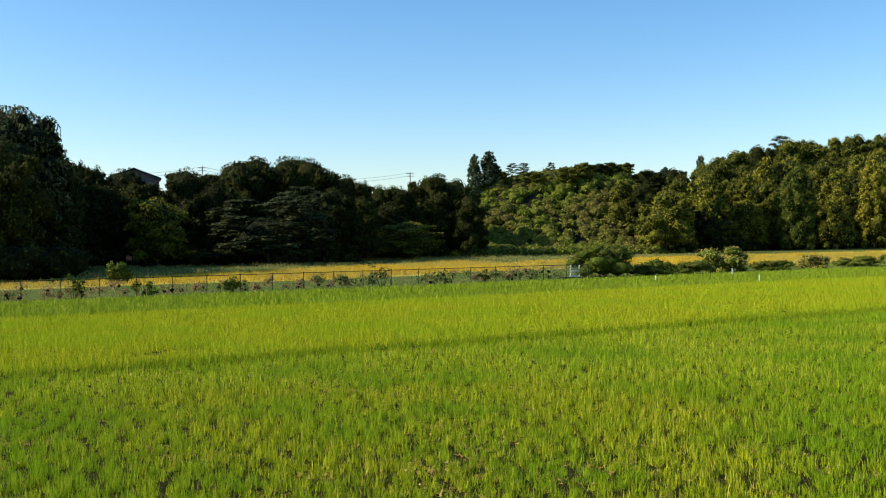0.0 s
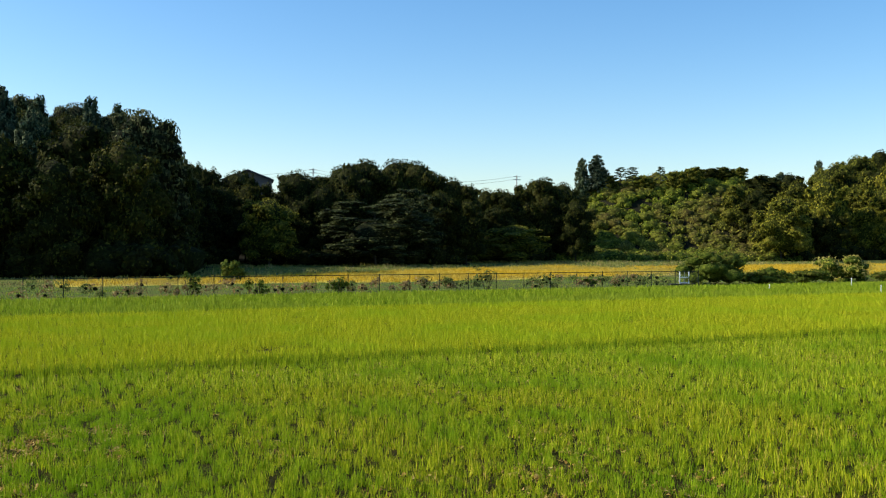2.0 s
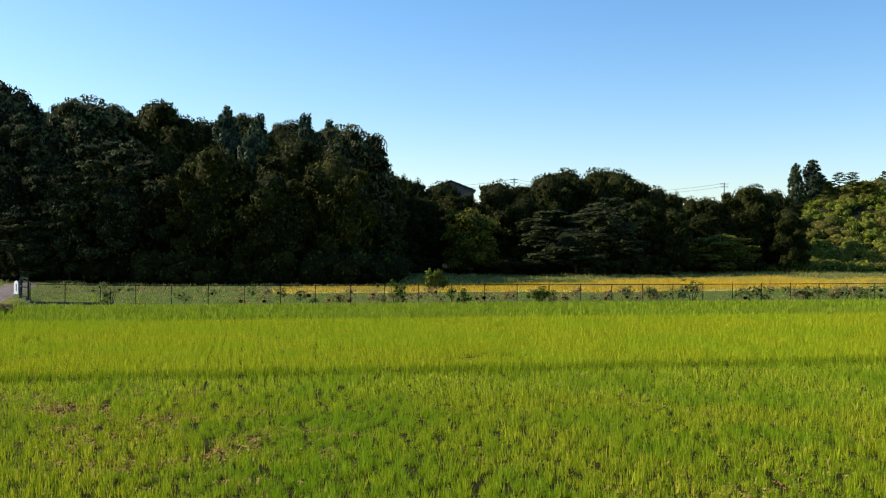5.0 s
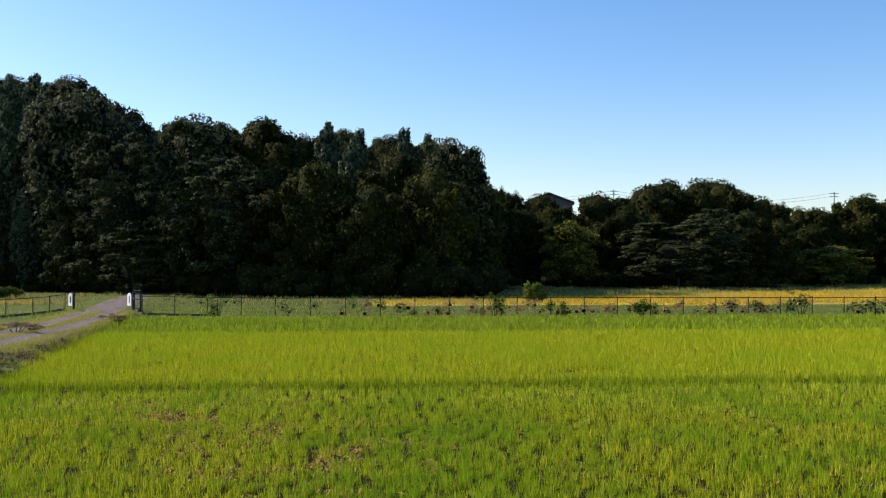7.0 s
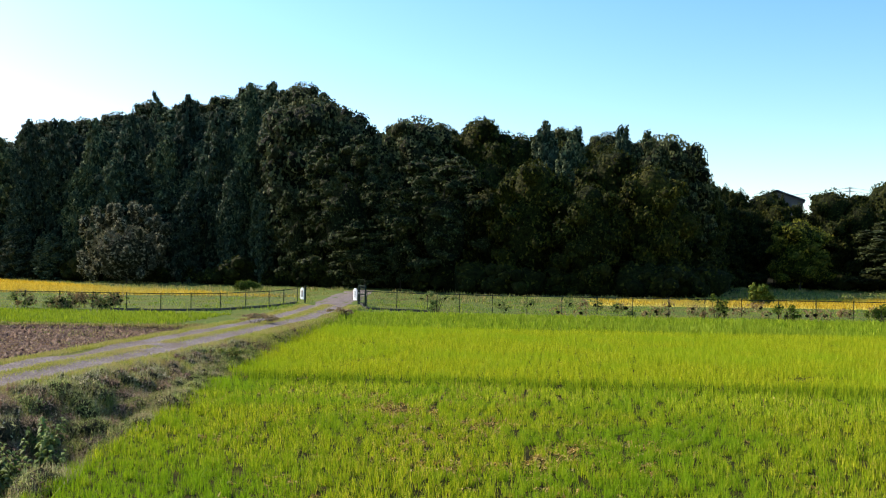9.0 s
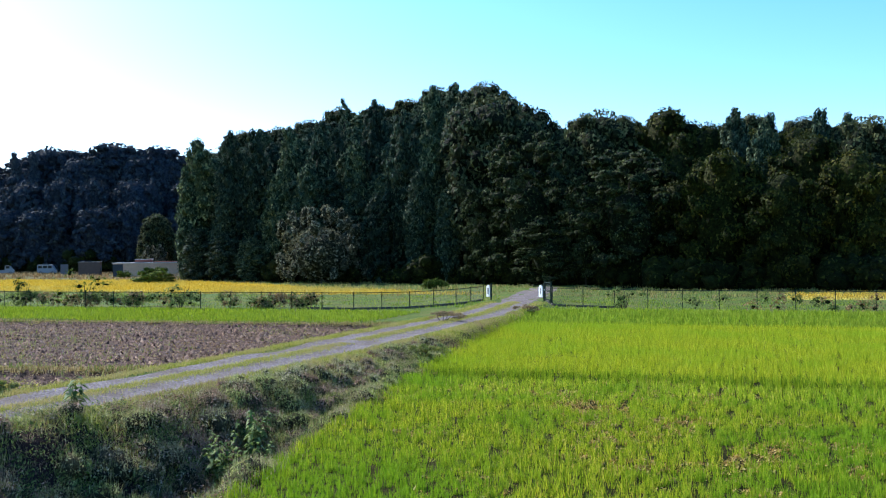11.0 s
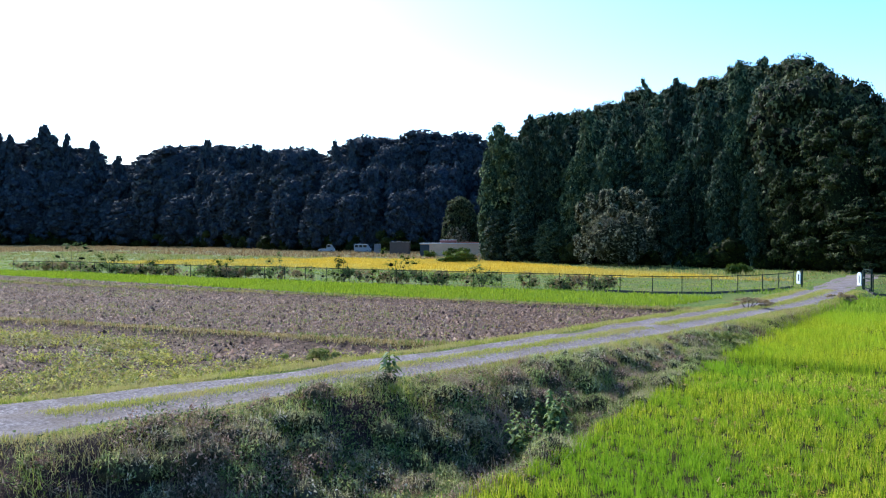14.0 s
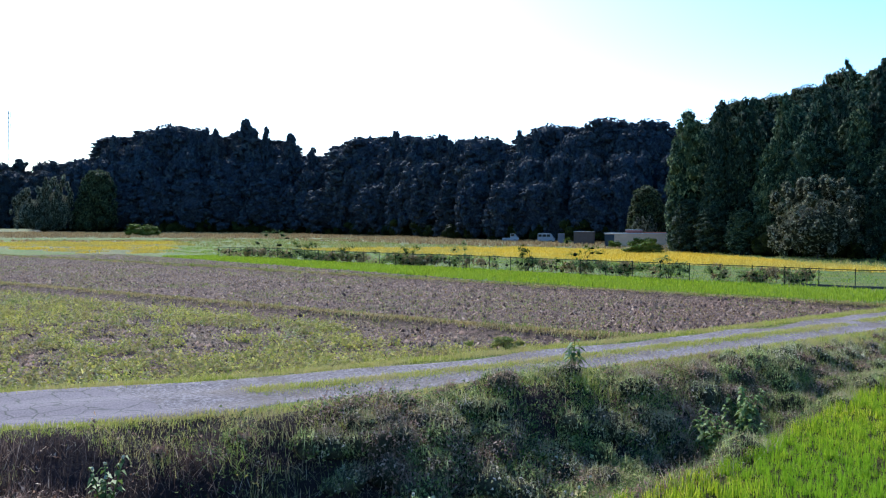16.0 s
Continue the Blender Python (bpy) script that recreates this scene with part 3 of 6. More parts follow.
def rows_of(s0, s1, ds, q0, q1, dq, seed, jitter=0.25):
    r = np.random.default_rng(seed)
    S, Q = np.meshgrid(np.arange(s0, s1, ds), np.arange(q0, q1, dq), indexing="ij")
    S = S + r.normal(0, ds * jitter * 0.5, S.shape)
    Q = Q + r.normal(0, dq * jitter, Q.shape)
    return S.ravel(), Q.ravel()


def bare(x, y):
    """How thin the crop stands: 0 full, 1 gone."""
    spot = np.exp(-(((x + 8.4) / 2.6) ** 2 + ((y - 13.3) / 1.9) ** 2)) + 0.8 * np.exp(-(((x + 13.5) / 3.0) ** 2 + ((y - 16) / 2.5) ** 2)) + 0.55 * np.exp(-(((x - 0.9) / 1.5) ** 2 + ((y - 14.0) / 2.2) ** 2))
    return 0.48 * spot + 0.5 * lattice(x, y, 1.3, 7) * (0.35 + spot) + 0.25 * lattice(x, y, 0.6, 8)


def paddies():
    r = np.random.default_rng(3)
    s, q = rows_of(-9.6, 40, 0.27, 6.6, 24.0, 0.142, 11, 0.6)
    x, y = to_xy(s, q)
    keep = in_view(x, y, -27, 75) & (s > rice_edge(q) + r.normal(0, 0.15, len(s))) & (bare(x, y) + r.normal(0, 0.1, len(x)) < 0.6) & ((q > 7.9) | (s > 5))
    x, y, s, q = x[keep], y[keep], s[keep], q[keep]
    h = 0.185 * (1 - 0.35 * np.clip(bare(x, y), 0, 1)) * (1 + 0.14 * lattice(x, y, 2.5, 9)) * r.uniform(0.8, 1.15, len(x))
    near = np.hypot(x, y) < 21
    for mask, per, wide, seed in ((near, 28, 0.0135, 21), (~near, 22, 0.0165, 20)):
        blades("rice", x[mask], y[mask], ground_z(x, y)[mask], per, h[mask], wide, 0.3, M_RICE, "regrown green rice standing in rows", "rice", seed, 0.5, radius=0.046, simple=True)
    # its last rows stand fuller along the ripening strip, their shaded face painted darker
    s, q = rows_of(-10, 45, 0.26, 24.0, 25.2, 0.16, 16, 0.4)
    x, y = to_xy(s, q)
    keep = in_view(x, y, -27, 75) & (s > rice_edge(q) + 0.3) & (r.uniform(size=len(s)) < 0.75)
    x, y = x[keep], y[keep]
    blades("rice", x, y, ground_z(x, y), 22, 0.26 * (1 + 0.15 * lattice(x, y, 2, 13)), 0.016, 0.15, M_RICE_DEEP, "fuller rice along the plot's edge, in a shade-darkened green", "rice", 27, 0.3, simple=True, radius=0.05)
    s, q = rows_of(-11, 60, 0.3, 25.3, 43, 0.24, 12)
    x, y = to_xy(s, q)
    keep = in_view(x, y, -27, 60) & (s > rice_edge(q) - 0.1) & (lattice(x, y, 0.8, 10) < 0.8)
    x, y = x[keep], y[keep]
    blades("rice", x, y, ground_z(x, y), 24, 0.25 * (1 + 0.12 * lattice(x, y, 3, 4)), 0.022, 0.4, M_RICE_RIPE, "yellow-green ripening rice in a broad strip", "rice", 22, 0.5, simple=True, radius=0.075)
    s, q = rows_of(-11.8, 75, 0.4, 43, 54, 0.34, 13)
    x, y = to_xy(s, q)
    keep = in_view(x, y, -27, 60) & (s > rice_edge(q) - 0.1)
    x, y = x[keep], y[keep]
    blades("rice", x, y, ground_z(x, y), 10, 0.27, 0.075, 0.25, M_RICE_FAR, "fresh green rice strip before the fence", "rice", 23, 0.3, simple=True, radius=0.1)
    s, q = rows_of(-86, -17, 0.5, 36.8, 49, 0.4, 14)
    x, y = to_xy(s, q)
    keep = (s < road_mid(q) - 2.6 - 0.25 * np.maximum(0, 40 - q)) & (q > far_bund(s) + 1.0) & (q > green_edge(s) + 0.2)
    x, y = x[keep], y[keep]
    blades("rice", x, y, ground_z(x, y), 16, 0.2, 0.06, 0.35, M_RICE_FAR, "fresh green rice in a narrow plot", "rice", 24, 0.3, simple=True, radius=0.12)
    s, q = rows_of(-190, 150, 0.9, 35, 120, 0.8, 15, 0.5)
    x, y = to_xy(s, q)
    keep = golden(s, q) & in_view(x, y) & (lattice(x, y, 3, 12) < np.where(s < -96, 0.1, 0.7))
    x, y = x[keep], y[keep]
    blades("golden_rice", x, y, ground_z(x, y), 22, 0.33, 0.055, 0.5, M_GOLD, "ripe golden rice beyond the fence", "rice", 25, 0.8, radius=0.32, simple=True)


paddies()


def litter():
    """Old straw lying where the crop is thin."""
    r = np.random.default_rng(4)
    s, q = r.uniform(-9.5, 24, 40000), r.uniform(6.6, 25, 40000)
    x, y = to_xy(s, q)
    keep = in_view(x, y, -27, 75) & (s > rice_edge(q)) & (bare(x, y) + r.normal(0, 0.14, len(x)) > 0.36)
    x, y = x[keep], y[keep]
    leaf_tufts("straw_litter", x, y, ground_z(x, y), 9, 0.13, 0.06, 0.05, M_LITTER, "old straw lying in the thin patches", "straw", 26)


litter()


def covers():
    r = np.random.default_rng(5)
    # bank between track and paddy
    s, q = r.uniform(-16, -5.5, 26000), -2 + 58 * r.uniform(0, 1, 26000) ** 1.6
    x, y = to_xy(s, q)
    keep = (s < rice_edge(q) + 0.25) & (s > road_mid(q) + road_half(q) + 0.3 + 0.2 * lattice(s, q, 1.0, 6))
    x, y, s, q = x[keep], y[keep], s[keep], q[keep]
    dry = lattice(x, y, 1.6, 14) + 0.3 * r.normal(size=len(x)) > 0.45
    h = (0.2 + 0.12 * lattice(x, y, 1.4, 15) + 0.08 * r.uniform(size=len(x))) * (0.35 + 0.65 * step(0.5, 1.4, s - road_mid(q) - road_half(q)))
    u = (s - road_mid(q) - road_half(q) - 0.3) / np.maximum(0.5, rice_edge(q) - road_mid(q) - road_half(q) - 0.3)
    h = h * (1 + 0.35 * step(0.9, 1.8, s - road_mid(q) - road_half(q)))
    foot = q < 6.8 + 0.5 * lattice(x, y, 0.8, 35)
    deep = (q < 16.5) & (u > np.where(foot, 0.1, np.where(q < 9, 0.46, 0.6)) + 0.18 * lattice(x, y, 1.1, 29)) & (r.uniform(size=len(q)) < np.where(foot, 0.97, 0.88))
    dry = dry & (q < 26)
    h = h * (1 - 0.55 * step(15, 22, q))
    low = (q + 1.5 * lattice(x, y, 2, 28) > 17) & ~dry
    dry, rank = dry & ~deep, ~dry & ~low & ~deep
    crest = rank & (u < 0.34 + 0.12 * lattice(x, y, 1.0, 30)) & (r.uniform(size=len(q)) < 0.75)
    rank = rank & ~crest
    blades("crest_grass", x[crest], y[crest], ground_z(x, y)[crest], 32, h[crest] * (0.45 + 0.25 * step(8, 10.5, q[crest])) + 0.03, 0.009, 1.3, M_VERGE, "straw-green grass along the bank's crest", "grass", 45, 0.8, radius=0.12, simple=True)
    # Matted and withered growth at the foot, with the bank's shade in its colour.
    for mask, leaf, word, seed in ((deep & ~foot, M_DEEPGRASS, "dark matted", 42), (deep & foot, M_WITHERED, "withered purple-brown", 46)):
        blades("bank_grass", x[mask], y[mask], ground_z(x, y)[mask], 22, h[mask] * 0.9, 0.009, 1.2, leaf, word + " grass at the bank's foot", "grass", seed, 0.7, radius=0.14, simple=True)
    blades("bank_grass", x[rank], y[rank], ground_z(x, y)[rank], 32, h[rank] * 0.7, 0.008, 1.3, M_BANKGRASS, "rank dark grass on the bank", "grass", 31, 0.7, radius=0.12, simple=True)
    blades("bank_grass", x[low], y[low], ground_z(x, y)[low], 24, h[low] * 0.7, 0.015, 1.2, M_GRASS, "lighter grass on the far part of the bank", "grass", 40, 0.7, radius=0.15, simple=True)
    blades("dry_grass", x[dry], y[dry], ground_z(x, y)[dry], 16, h[dry] * 0.8, 0.011, 0.9, M_DEAD, "withered brown grass on the bank", "grass", 32, 0.7, radius=0.1, simple=True)
    # the bank's far end: low mixed grass, green and straw
    q = 13 + 34 * r.uniform(0, 1, 5600) ** 1.4
    lo, hi = road_mid(q) + road_half(q) + 0.15, rice_edge(q) + 0.1
    s = lo + (hi - lo) * r.uniform(0, 1, len(q))
    x, y = to_xy(s, q)
    straw = lattice(x, y, 1.8, 71) + 0.35 * r.normal(size=len(q)) > 0.55
    h = (0.13 + 0.06 * lattice(x, y, 1.2, 72)) * (1 - 0.3 * step(20, 30, q))
    blades("bank_grass", x[~straw], y[~straw], ground_z(x, y)[~straw], 18, h[~straw], 0.014, 1.0, M_VERGE, "light green grass on the far part of the bank", "grass", 73, 0.7, radius=0.12, simple=True)
    blades("dry_grass", x[straw], y[straw], ground_z(x, y)[straw], 16, h[straw] * 1.1, 0.012, 1.0, M_DEAD, "straw-brown grass on the far part of the bank", "grass", 74, 0.7, radius=0.12, simple=True)
    # rank growth in the ditch along the paddy
    q = 4.5 + 17 * r.uniform(0, 1, 4200)
    s = rice_edge(q) - 0.05 - 1.7 * r.uniform(0, 1, len(q)) ** 1.3
    x, y = to_xy(s, q)
    dim = lattice(x, y, 0.9, 75) + 0.3 * r.normal(size=len(q)) > -0.55
    for mask, leaf, word, seed in ((dim, M_DITCH, "dark green", 76), (~dim, M_BANKGRASS, "mixed green and straw", 77)):
        blades("ditch_grass", x[mask], y[mask], ground_z(x, y)[mask], 13, 0.25 + 0.1 * lattice(x, y, 1.3, 78)[mask], 0.01, 0.5, leaf, word + " rank grass standing in the ditch", "grass", seed, 0.8, radius=0.1, simple=True)
    # light verge along both sides and down the middle of the track
    q = 60 * r.uniform(0, 1, 13000) ** 1.3 - 2
    k = r.choice(3, len(q), p=(0.5, 0.24, 0.26))
    o = np.where(k == 0, r.normal(0, 0.13, len(q)), np.where(k == 1, 1.4 + np.abs(r.normal(0, 0.3, len(q))), -1.3 - np.abs(r.normal(0, 0.26, len(q)))))
    keep = ~((k == 0) & (q < 8.5)) & ((k > 0) | (lattice(q, q * 0, 2.0, 16) > -0.75))
    q, o, k = q[keep], o[keep], k[keep]
    x, y = to_xy(road_mid(q) + o + np.sign(o) * (k > 0) * (road_half(q) - 1.15), q)
    h = np.where(k == 0, 0.05, np.where(k == 1, 0.06, 0.07)) * r.uniform(0.6, 1.5, len(q))
    blades("verge_grass", x, y, ground_z(x, y) + 0.025, 18, h, 0.014, 0.9, M_VERGE, "short sunlit grass along the track", "grass", 33, 0.6, radius=0.13, simple=True)
    # bunds
    s = -15 - 85 * r.uniform(0, 1, 9000) ** 1.4
    b = np.where(r.uniform(size=len(s)) < 0.55, 36.0, 20.0)
    off = r.normal(0, 1, len(s)) * np.where(b == 20.0, 0.15, 0.2) + np.where((b == 36.0) & (r.uniform(size=len(s)) < 0.4), 1.1, 0)
    q = np.where(b == 36.0, far_bund(s), near_bund(s)) + off
    x, y = to_xy(s, q)
    keep = s < road_mid(q) - 1.6
    x, y, b, off = x[keep], y[keep], b[keep], off[keep]
    old = (np.random.default_rng(2).uniform(size=len(b)) < np.where(b == 20.0, 0.45 + 0.5 * step(-15, -24, x), np.where(off < 0.6, 0.8, 0.05)))
    blades("dry_bund_grass", x[old], y[old], ground_z(x, y)[old], 10, 0.075, 0.026, 0.9, M_BUND, "straw-coloured grass on the bund", "grass", 39, 0.6, radius=0.12, simple=True)
    x, y = x[~old], y[~old]
    blades("bund_grass", x, y, ground_z(x, y), 9, 0.15 + 0.07 * lattice(x, y, 2, 17), 0.045, 0.6, M_GRASS, "mixed green and straw grass on the bunds", "grass", 34, 0.6, radius=0.12, simple=True)
    s = -17 - 80 * r.uniform(0, 1, 2600) ** 1.2
    q = far_bund(s) + 0.75 + r.normal(0, 0.12, len(s))
    x, y = to_xy(s, q)
    keep = (s < road_mid(q) - 2.6) & (lattice(s, s * 0, 1.4, 61) > -0.35)
    x, y = x[keep], y[keep]
    blades("bund_weeds", x, y, ground_z(x, y), 9, 0.2 + 0.08 * lattice(x, y, 1.5, 62), 0.035, 0.5, M_BANKLEAF, "dark weeds along the edge of the green plot", "weeds", 63, 0.5, radius=0.1, simple=True)
    # weeds of the near plot and the sparse ones of the far plot
    s, q = -15 - 60 * r.uniform(0, 1, 21000) ** 1.3, r.uniform(0, 19, 21000)
    x, y = to_xy(s, q)
    keep = (s < road_mid(q) - 2.2) & in_view(x, y) & (0.7 * lattice(x, y, 0.9, 18) + 0.45 * lattice(x, y, 4, 19) + 0.06 * (12 - q) + 0.028 * np.clip(-26 - s, -12, 14) > -0.26) & (q < near_bund(s) - 2.0)
    x, y, s, q = x[keep], y[keep], s[keep], q[keep]
    yellow = lattice(x, y, 2.4, 27) + 0.5 * r.normal(size=len(x)) > -0.65
    for mask, leaf, word, seed in ((yellow, M_YELLOWWEED, "yellow-green", 35), (~yellow, M_GRASS, "olive-green", 43)):
        leaf_tufts("plot_weeds", x[mask], y[mask], ground_z(x, y)[mask], 18, 0.15, 0.36, 0.06, leaf, "low " + word + " weeds scattered over the near plot", "weeds", seed)
    s, q = -15 - 60 * r.uniform(0, 1, 16000) ** 1.4, r.uniform(1, 42, 16000)
    x, y = to_xy(s, q)
    keep = (s < road_mid(q) - 2.2) & (q < green_edge(s)) & in_view(x, y)
    x, y = x[keep], y[keep]
    leaf_tufts("plot_straw", x, y, ground_z(x, y), 3, 0.12, 0.03, 0.06, M_DEAD, "chopped straw and dead stalks lying on the soil", "straw", 44)
    s, q = r.uniform(-96, -15, 13000), r.uniform(12, 43, 13000)
    x, y = to_xy(s, q)
    keep = (s < road_mid(q) - 2.3) & (q < green_edge(s)) & (q > near_bund(s) - 3) & (0.9 * (q > far_bund(s)) + lattice(x, y, 2.2, 21) + 0.4 * lattice(x, y, 6, 23) > 0.05)
    x, y = x[keep], y[keep]
    blades("sprout", x, y, ground_z(x, y), 5, 0.12, 0.035, 0.9, M_GRASS, "small sprouts on the bare plot", "weeds", 36, 0.6, radius=0.12, simple=True)
    # rough grass behind the fence and round the golden fields
    s, q = r.uniform(-340, -40, 16000), r.uniform(30, 200, 16000)
    x, y = to_xy(s, q)
    keep = dry_belt(s, q) & in_view(x, y) & (hill_rise(x, y) < 0.1) & ~golden(s, q)
    x, y = x[keep], y[keep]
    blades("withered_grass", x, y, ground_z(x, y), 7, 0.5 + 0.3 * lattice(x, y, 7, 26), 0.2, 0.5, M_DEAD, "pale withered grass along the foot of the far wood", "grass", 41, 0.6, radius=0.4, simple=True)
    s, q = r.uniform(-180, 110, 17000), r.uniform(50, 150, 17000)
    x, y = to_xy(s, q)
    az, d = np.degrees(np.arctan2(-x, y)), np.hypot(x, y)
    keep = ~golden(s, q) & ~dry_belt(s, q) & in_view(x, y) & (hill_rise(x, y) < 0.1) & (np.abs(s - road_mid(q)) > 1.6) & ((q > 53) | (s < -17))
    x, y, s, q = x[keep], y[keep], s[keep], q[keep]
    near = q < 68
    h = 0.3 + 0.2 * lattice(x, y, 5, 22)
    blades("rough_grass", x[~near], y[~near], ground_z(x, y)[~near], 8, h[~near], 0.1, 0.4, M_GRASS, "rough straw-green grass between the far plots", "grass", 37, 0.6, radius=0.25, simple=True)
    blades("fallow_grass", x[near], y[near], ground_z(x, y)[near], 18, h[near] * 0.5, 0.06, 0.5, M_FENCEGRASS, "pale green fallow strip behind the fence", "grass", 38, 0.6, radius=0.3, simple=True)


covers()


def clods():
    """Loose lumps of earth on the bare plots."""
    r = np.random.default_rng(8)
    n = 48000
    s, q = -15 - 75 * r.uniform(0, 1, n) ** 1.4, r.uniform(1, 42, n)
    x, y = to_xy(s, q)
    keep = (s < road_mid(q) - 2.2) & in_view(x, y) & (np.abs(q - near_bund(s)) > 0.5) & (np.abs(q - far_bund(s)) > 0.4) & (q < green_edge(s))
    x, y = x[keep], y[keep]
    n = len(x)
    z = ground_z(x, y)
    w = r.uniform(0.03, 0.08, n) * np.where(r.uniform(size=n) < 0.12, 1.7, 1)
    pyr = np.array([(1, 0, -0.3), (0, 1, -0.3), (-1, 0, -0.3), (0, -1, -0.3), (0, 0, 0.9)], float)
    fc = np.array([(0, 1, 4), (1, 2, 4), (2, 3, 4), (3, 0, 4)])
    v = pyr[None] * w[:, None, None] * r.uniform(0.6, 1.3, (n, 5, 3))
    v[:, 4, :2] = r.normal(0, 0.35, (n, 2)) * w[:, None]
    a = r.uniform(0, 6.28, n)
    c, sn = np.cos(a)[:, None], np.sin(a)[:, None]
    vx, vy = v[..., 0] * c - v[..., 1] * sn, v[..., 0] * sn + v[..., 1] * c
    v = np.stack([vx + x[:, None], vy + y[:, None], v[..., 2] + z[:, None]], -1)
    loops = ((np.arange(n) * 5)[:, None] + fc.ravel()[None]).ravel()
    ob = new("clods", array_mesh("clods", v.reshape(-1, 3), np.full(n * 4, 3), loops, M_CLOD))
    tagged(ob, "loose grey-brown clods on the ploughed plots", "soil clods", "", "stuff")


clods()


# ---- trees ----
def ball(level):
    bm = bmesh.new()
    bmesh.ops.create_icosphere(bm, subdivisions=level, radius=1)
    v = np.array([x.co[:] for x in bm.verts])
    f = np.array([[x.index for x in p.verts] for p in bm.faces])
    bm.free()
    return v, f


BALLS = {k: ball(k) for k in (1, 2)}


def leaf_cloud(r, lobes, leaf, count, shell=0.78, flat=0.0, rim=7):
    """Loose sprays of leaves over the skins of many lobes, round a solid core of twigs and inner shade in each lobe.
    lobes: rows of x, y, z, rx, ry, rz. Returns places, face sizes, corners and the faces' materials."""
    core_v, core_f = BALLS[1]
    V, L, S, K, base = [], [], [], [], 0
    areas = np.array([(a * b + a * c + b * c) for _, _, _, a, b, c in lobes])
    for (x, y, z, a, b, c), share in zip(lobes, areas / areas.sum()):
        ctr, rad = np.array((x, y, z)), np.array((a, b, c))
        V.append(ctr + core_v * rad * shell * r.uniform(0.75, 1.1, (len(core_v), 1)))
        L.append((core_f + base).ravel())
        S.append(np.full(len(core_f), 3))
        K.append(np.ones(len(core_f), int))
        base += len(core_v)
        n = max(4, int(count * share))
        d = r.normal(size=(n, 3))
        d[:, 2] += 0.35
        d /= np.linalg.norm(d, axis=1)[:, None]
        p = ctr + d * rad * r.uniform(0.72, 0.98, (n, 1))
        nrm = d + r.normal(0, 0.5, (n, 3))
        nrm[:, 2] += flat
        nrm /= np.linalg.norm(nrm, axis=1)[:, None]
        u = np.cross(nrm, r.normal(size=(n, 3)))
        u /= np.linalg.norm(u, axis=1)[:, None]
        w = np.cross(nrm, u)
        k = leaf * r.uniform(0.55, 1.3, n)
        ang = r.uniform(0, 2 * math.pi, (n, rim))
        out = k[:, None] * r.uniform(0.08, 0.55, (n, rim))
        mid = p[:, None] + u[:, None] * (out * np.cos(ang))[..., None] + w[:, None] * (out * 0.8 * np.sin(ang))[..., None] - nrm[:, None] * (out * r.uniform(-0.1, 0.4, (n, rim)))[..., None]
        turn = ang + r.normal(0, 0.7, (n, rim))
        along = u[:, None] * np.cos(turn)[..., None] + w[:, None] * np.sin(turn)[..., None] + nrm[:, None] * r.normal(0, 0.35, (n, rim, 1))
        side = w[:, None] * np.cos(turn)[..., None] - u[:, None] * np.sin(turn)[..., None] + nrm[:, None] * r.normal(0, 0.35, (n, rim, 1))
        ln = (k[:, None] * r.uniform(0.22, 0.42, (n, rim)))[..., None]
        pts = np.stack([mid - along * ln * 0.5 - side * ln * 0.42, mid - along * ln * 0.3 + side * ln * 0.45, mid + along * ln * 0.8], 2)
        V.append(pts.reshape(-1, 3))
        L.append(np.arange(n * rim * 3) + base)
        S.append(np.full(n * rim, 3))
        K.append(np.zeros(n * rim, int))
        base += n * rim * 3
    return np.concatenate(V), np.concatenate(S), np.concatenate(L), np.concatenate(K)


def crown_cloud(r, lobes, leaf, count, flat=0.0, droop=0.3, coarse=0.085, core=1.0):
    """A closed crown: uneven leafy masses, with single leaves and twig ends standing off their skins."""
    V, L, S, K, base = [], [], [], [], 0
    areas = np.array([(a * b + a * c + b * c) for _, _, _, a, b, c in lobes])
    for (x, y, z, a, b, c), share in zip(lobes, areas / areas.sum()):
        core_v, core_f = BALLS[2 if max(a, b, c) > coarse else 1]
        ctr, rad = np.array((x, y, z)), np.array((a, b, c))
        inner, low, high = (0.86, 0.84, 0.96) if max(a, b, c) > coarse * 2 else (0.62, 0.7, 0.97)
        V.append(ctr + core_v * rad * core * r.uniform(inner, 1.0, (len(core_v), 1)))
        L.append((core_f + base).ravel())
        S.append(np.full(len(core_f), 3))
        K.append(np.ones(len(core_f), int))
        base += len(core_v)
        n = max(6, int(count * share))
        d = r.normal(size=(n, 3))
        d[:, 2] += 0.3
        d /= np.linalg.norm(d, axis=1)[:, None]
        p = ctr + d * rad * r.uniform(low, high, (n, 1))
        nrm = d + r.normal(0, 0.6, (n, 3))
        nrm[:, 2] += flat
        nrm /= np.linalg.norm(nrm, axis=1)[:, None]
        u = np.cross(nrm, r.normal(size=(n, 3)))
        u[:, 2] -= droop
        u /= np.linalg.norm(u, axis=1)[:, None]
        w = np.cross(nrm, u)
        ln = (leaf * r.uniform(0.6, 1.5, n))[:, None]
        V.append(np.stack([p - u * ln * 0.55 - w * ln * 0.42, p - u * ln * 0.35 + w * ln * 0.45, p + u * ln * 0.75 + nrm * ln * 0.2], 1).reshape(-1, 3))
        L.append(np.arange(n * 3) + base)
        S.append(np.full(n, 3))
        K.append(np.zeros(n, int))
        base += n * 3
    return np.concatenate(V), np.concatenate(S), np.concatenate(L), np.concatenate(K)


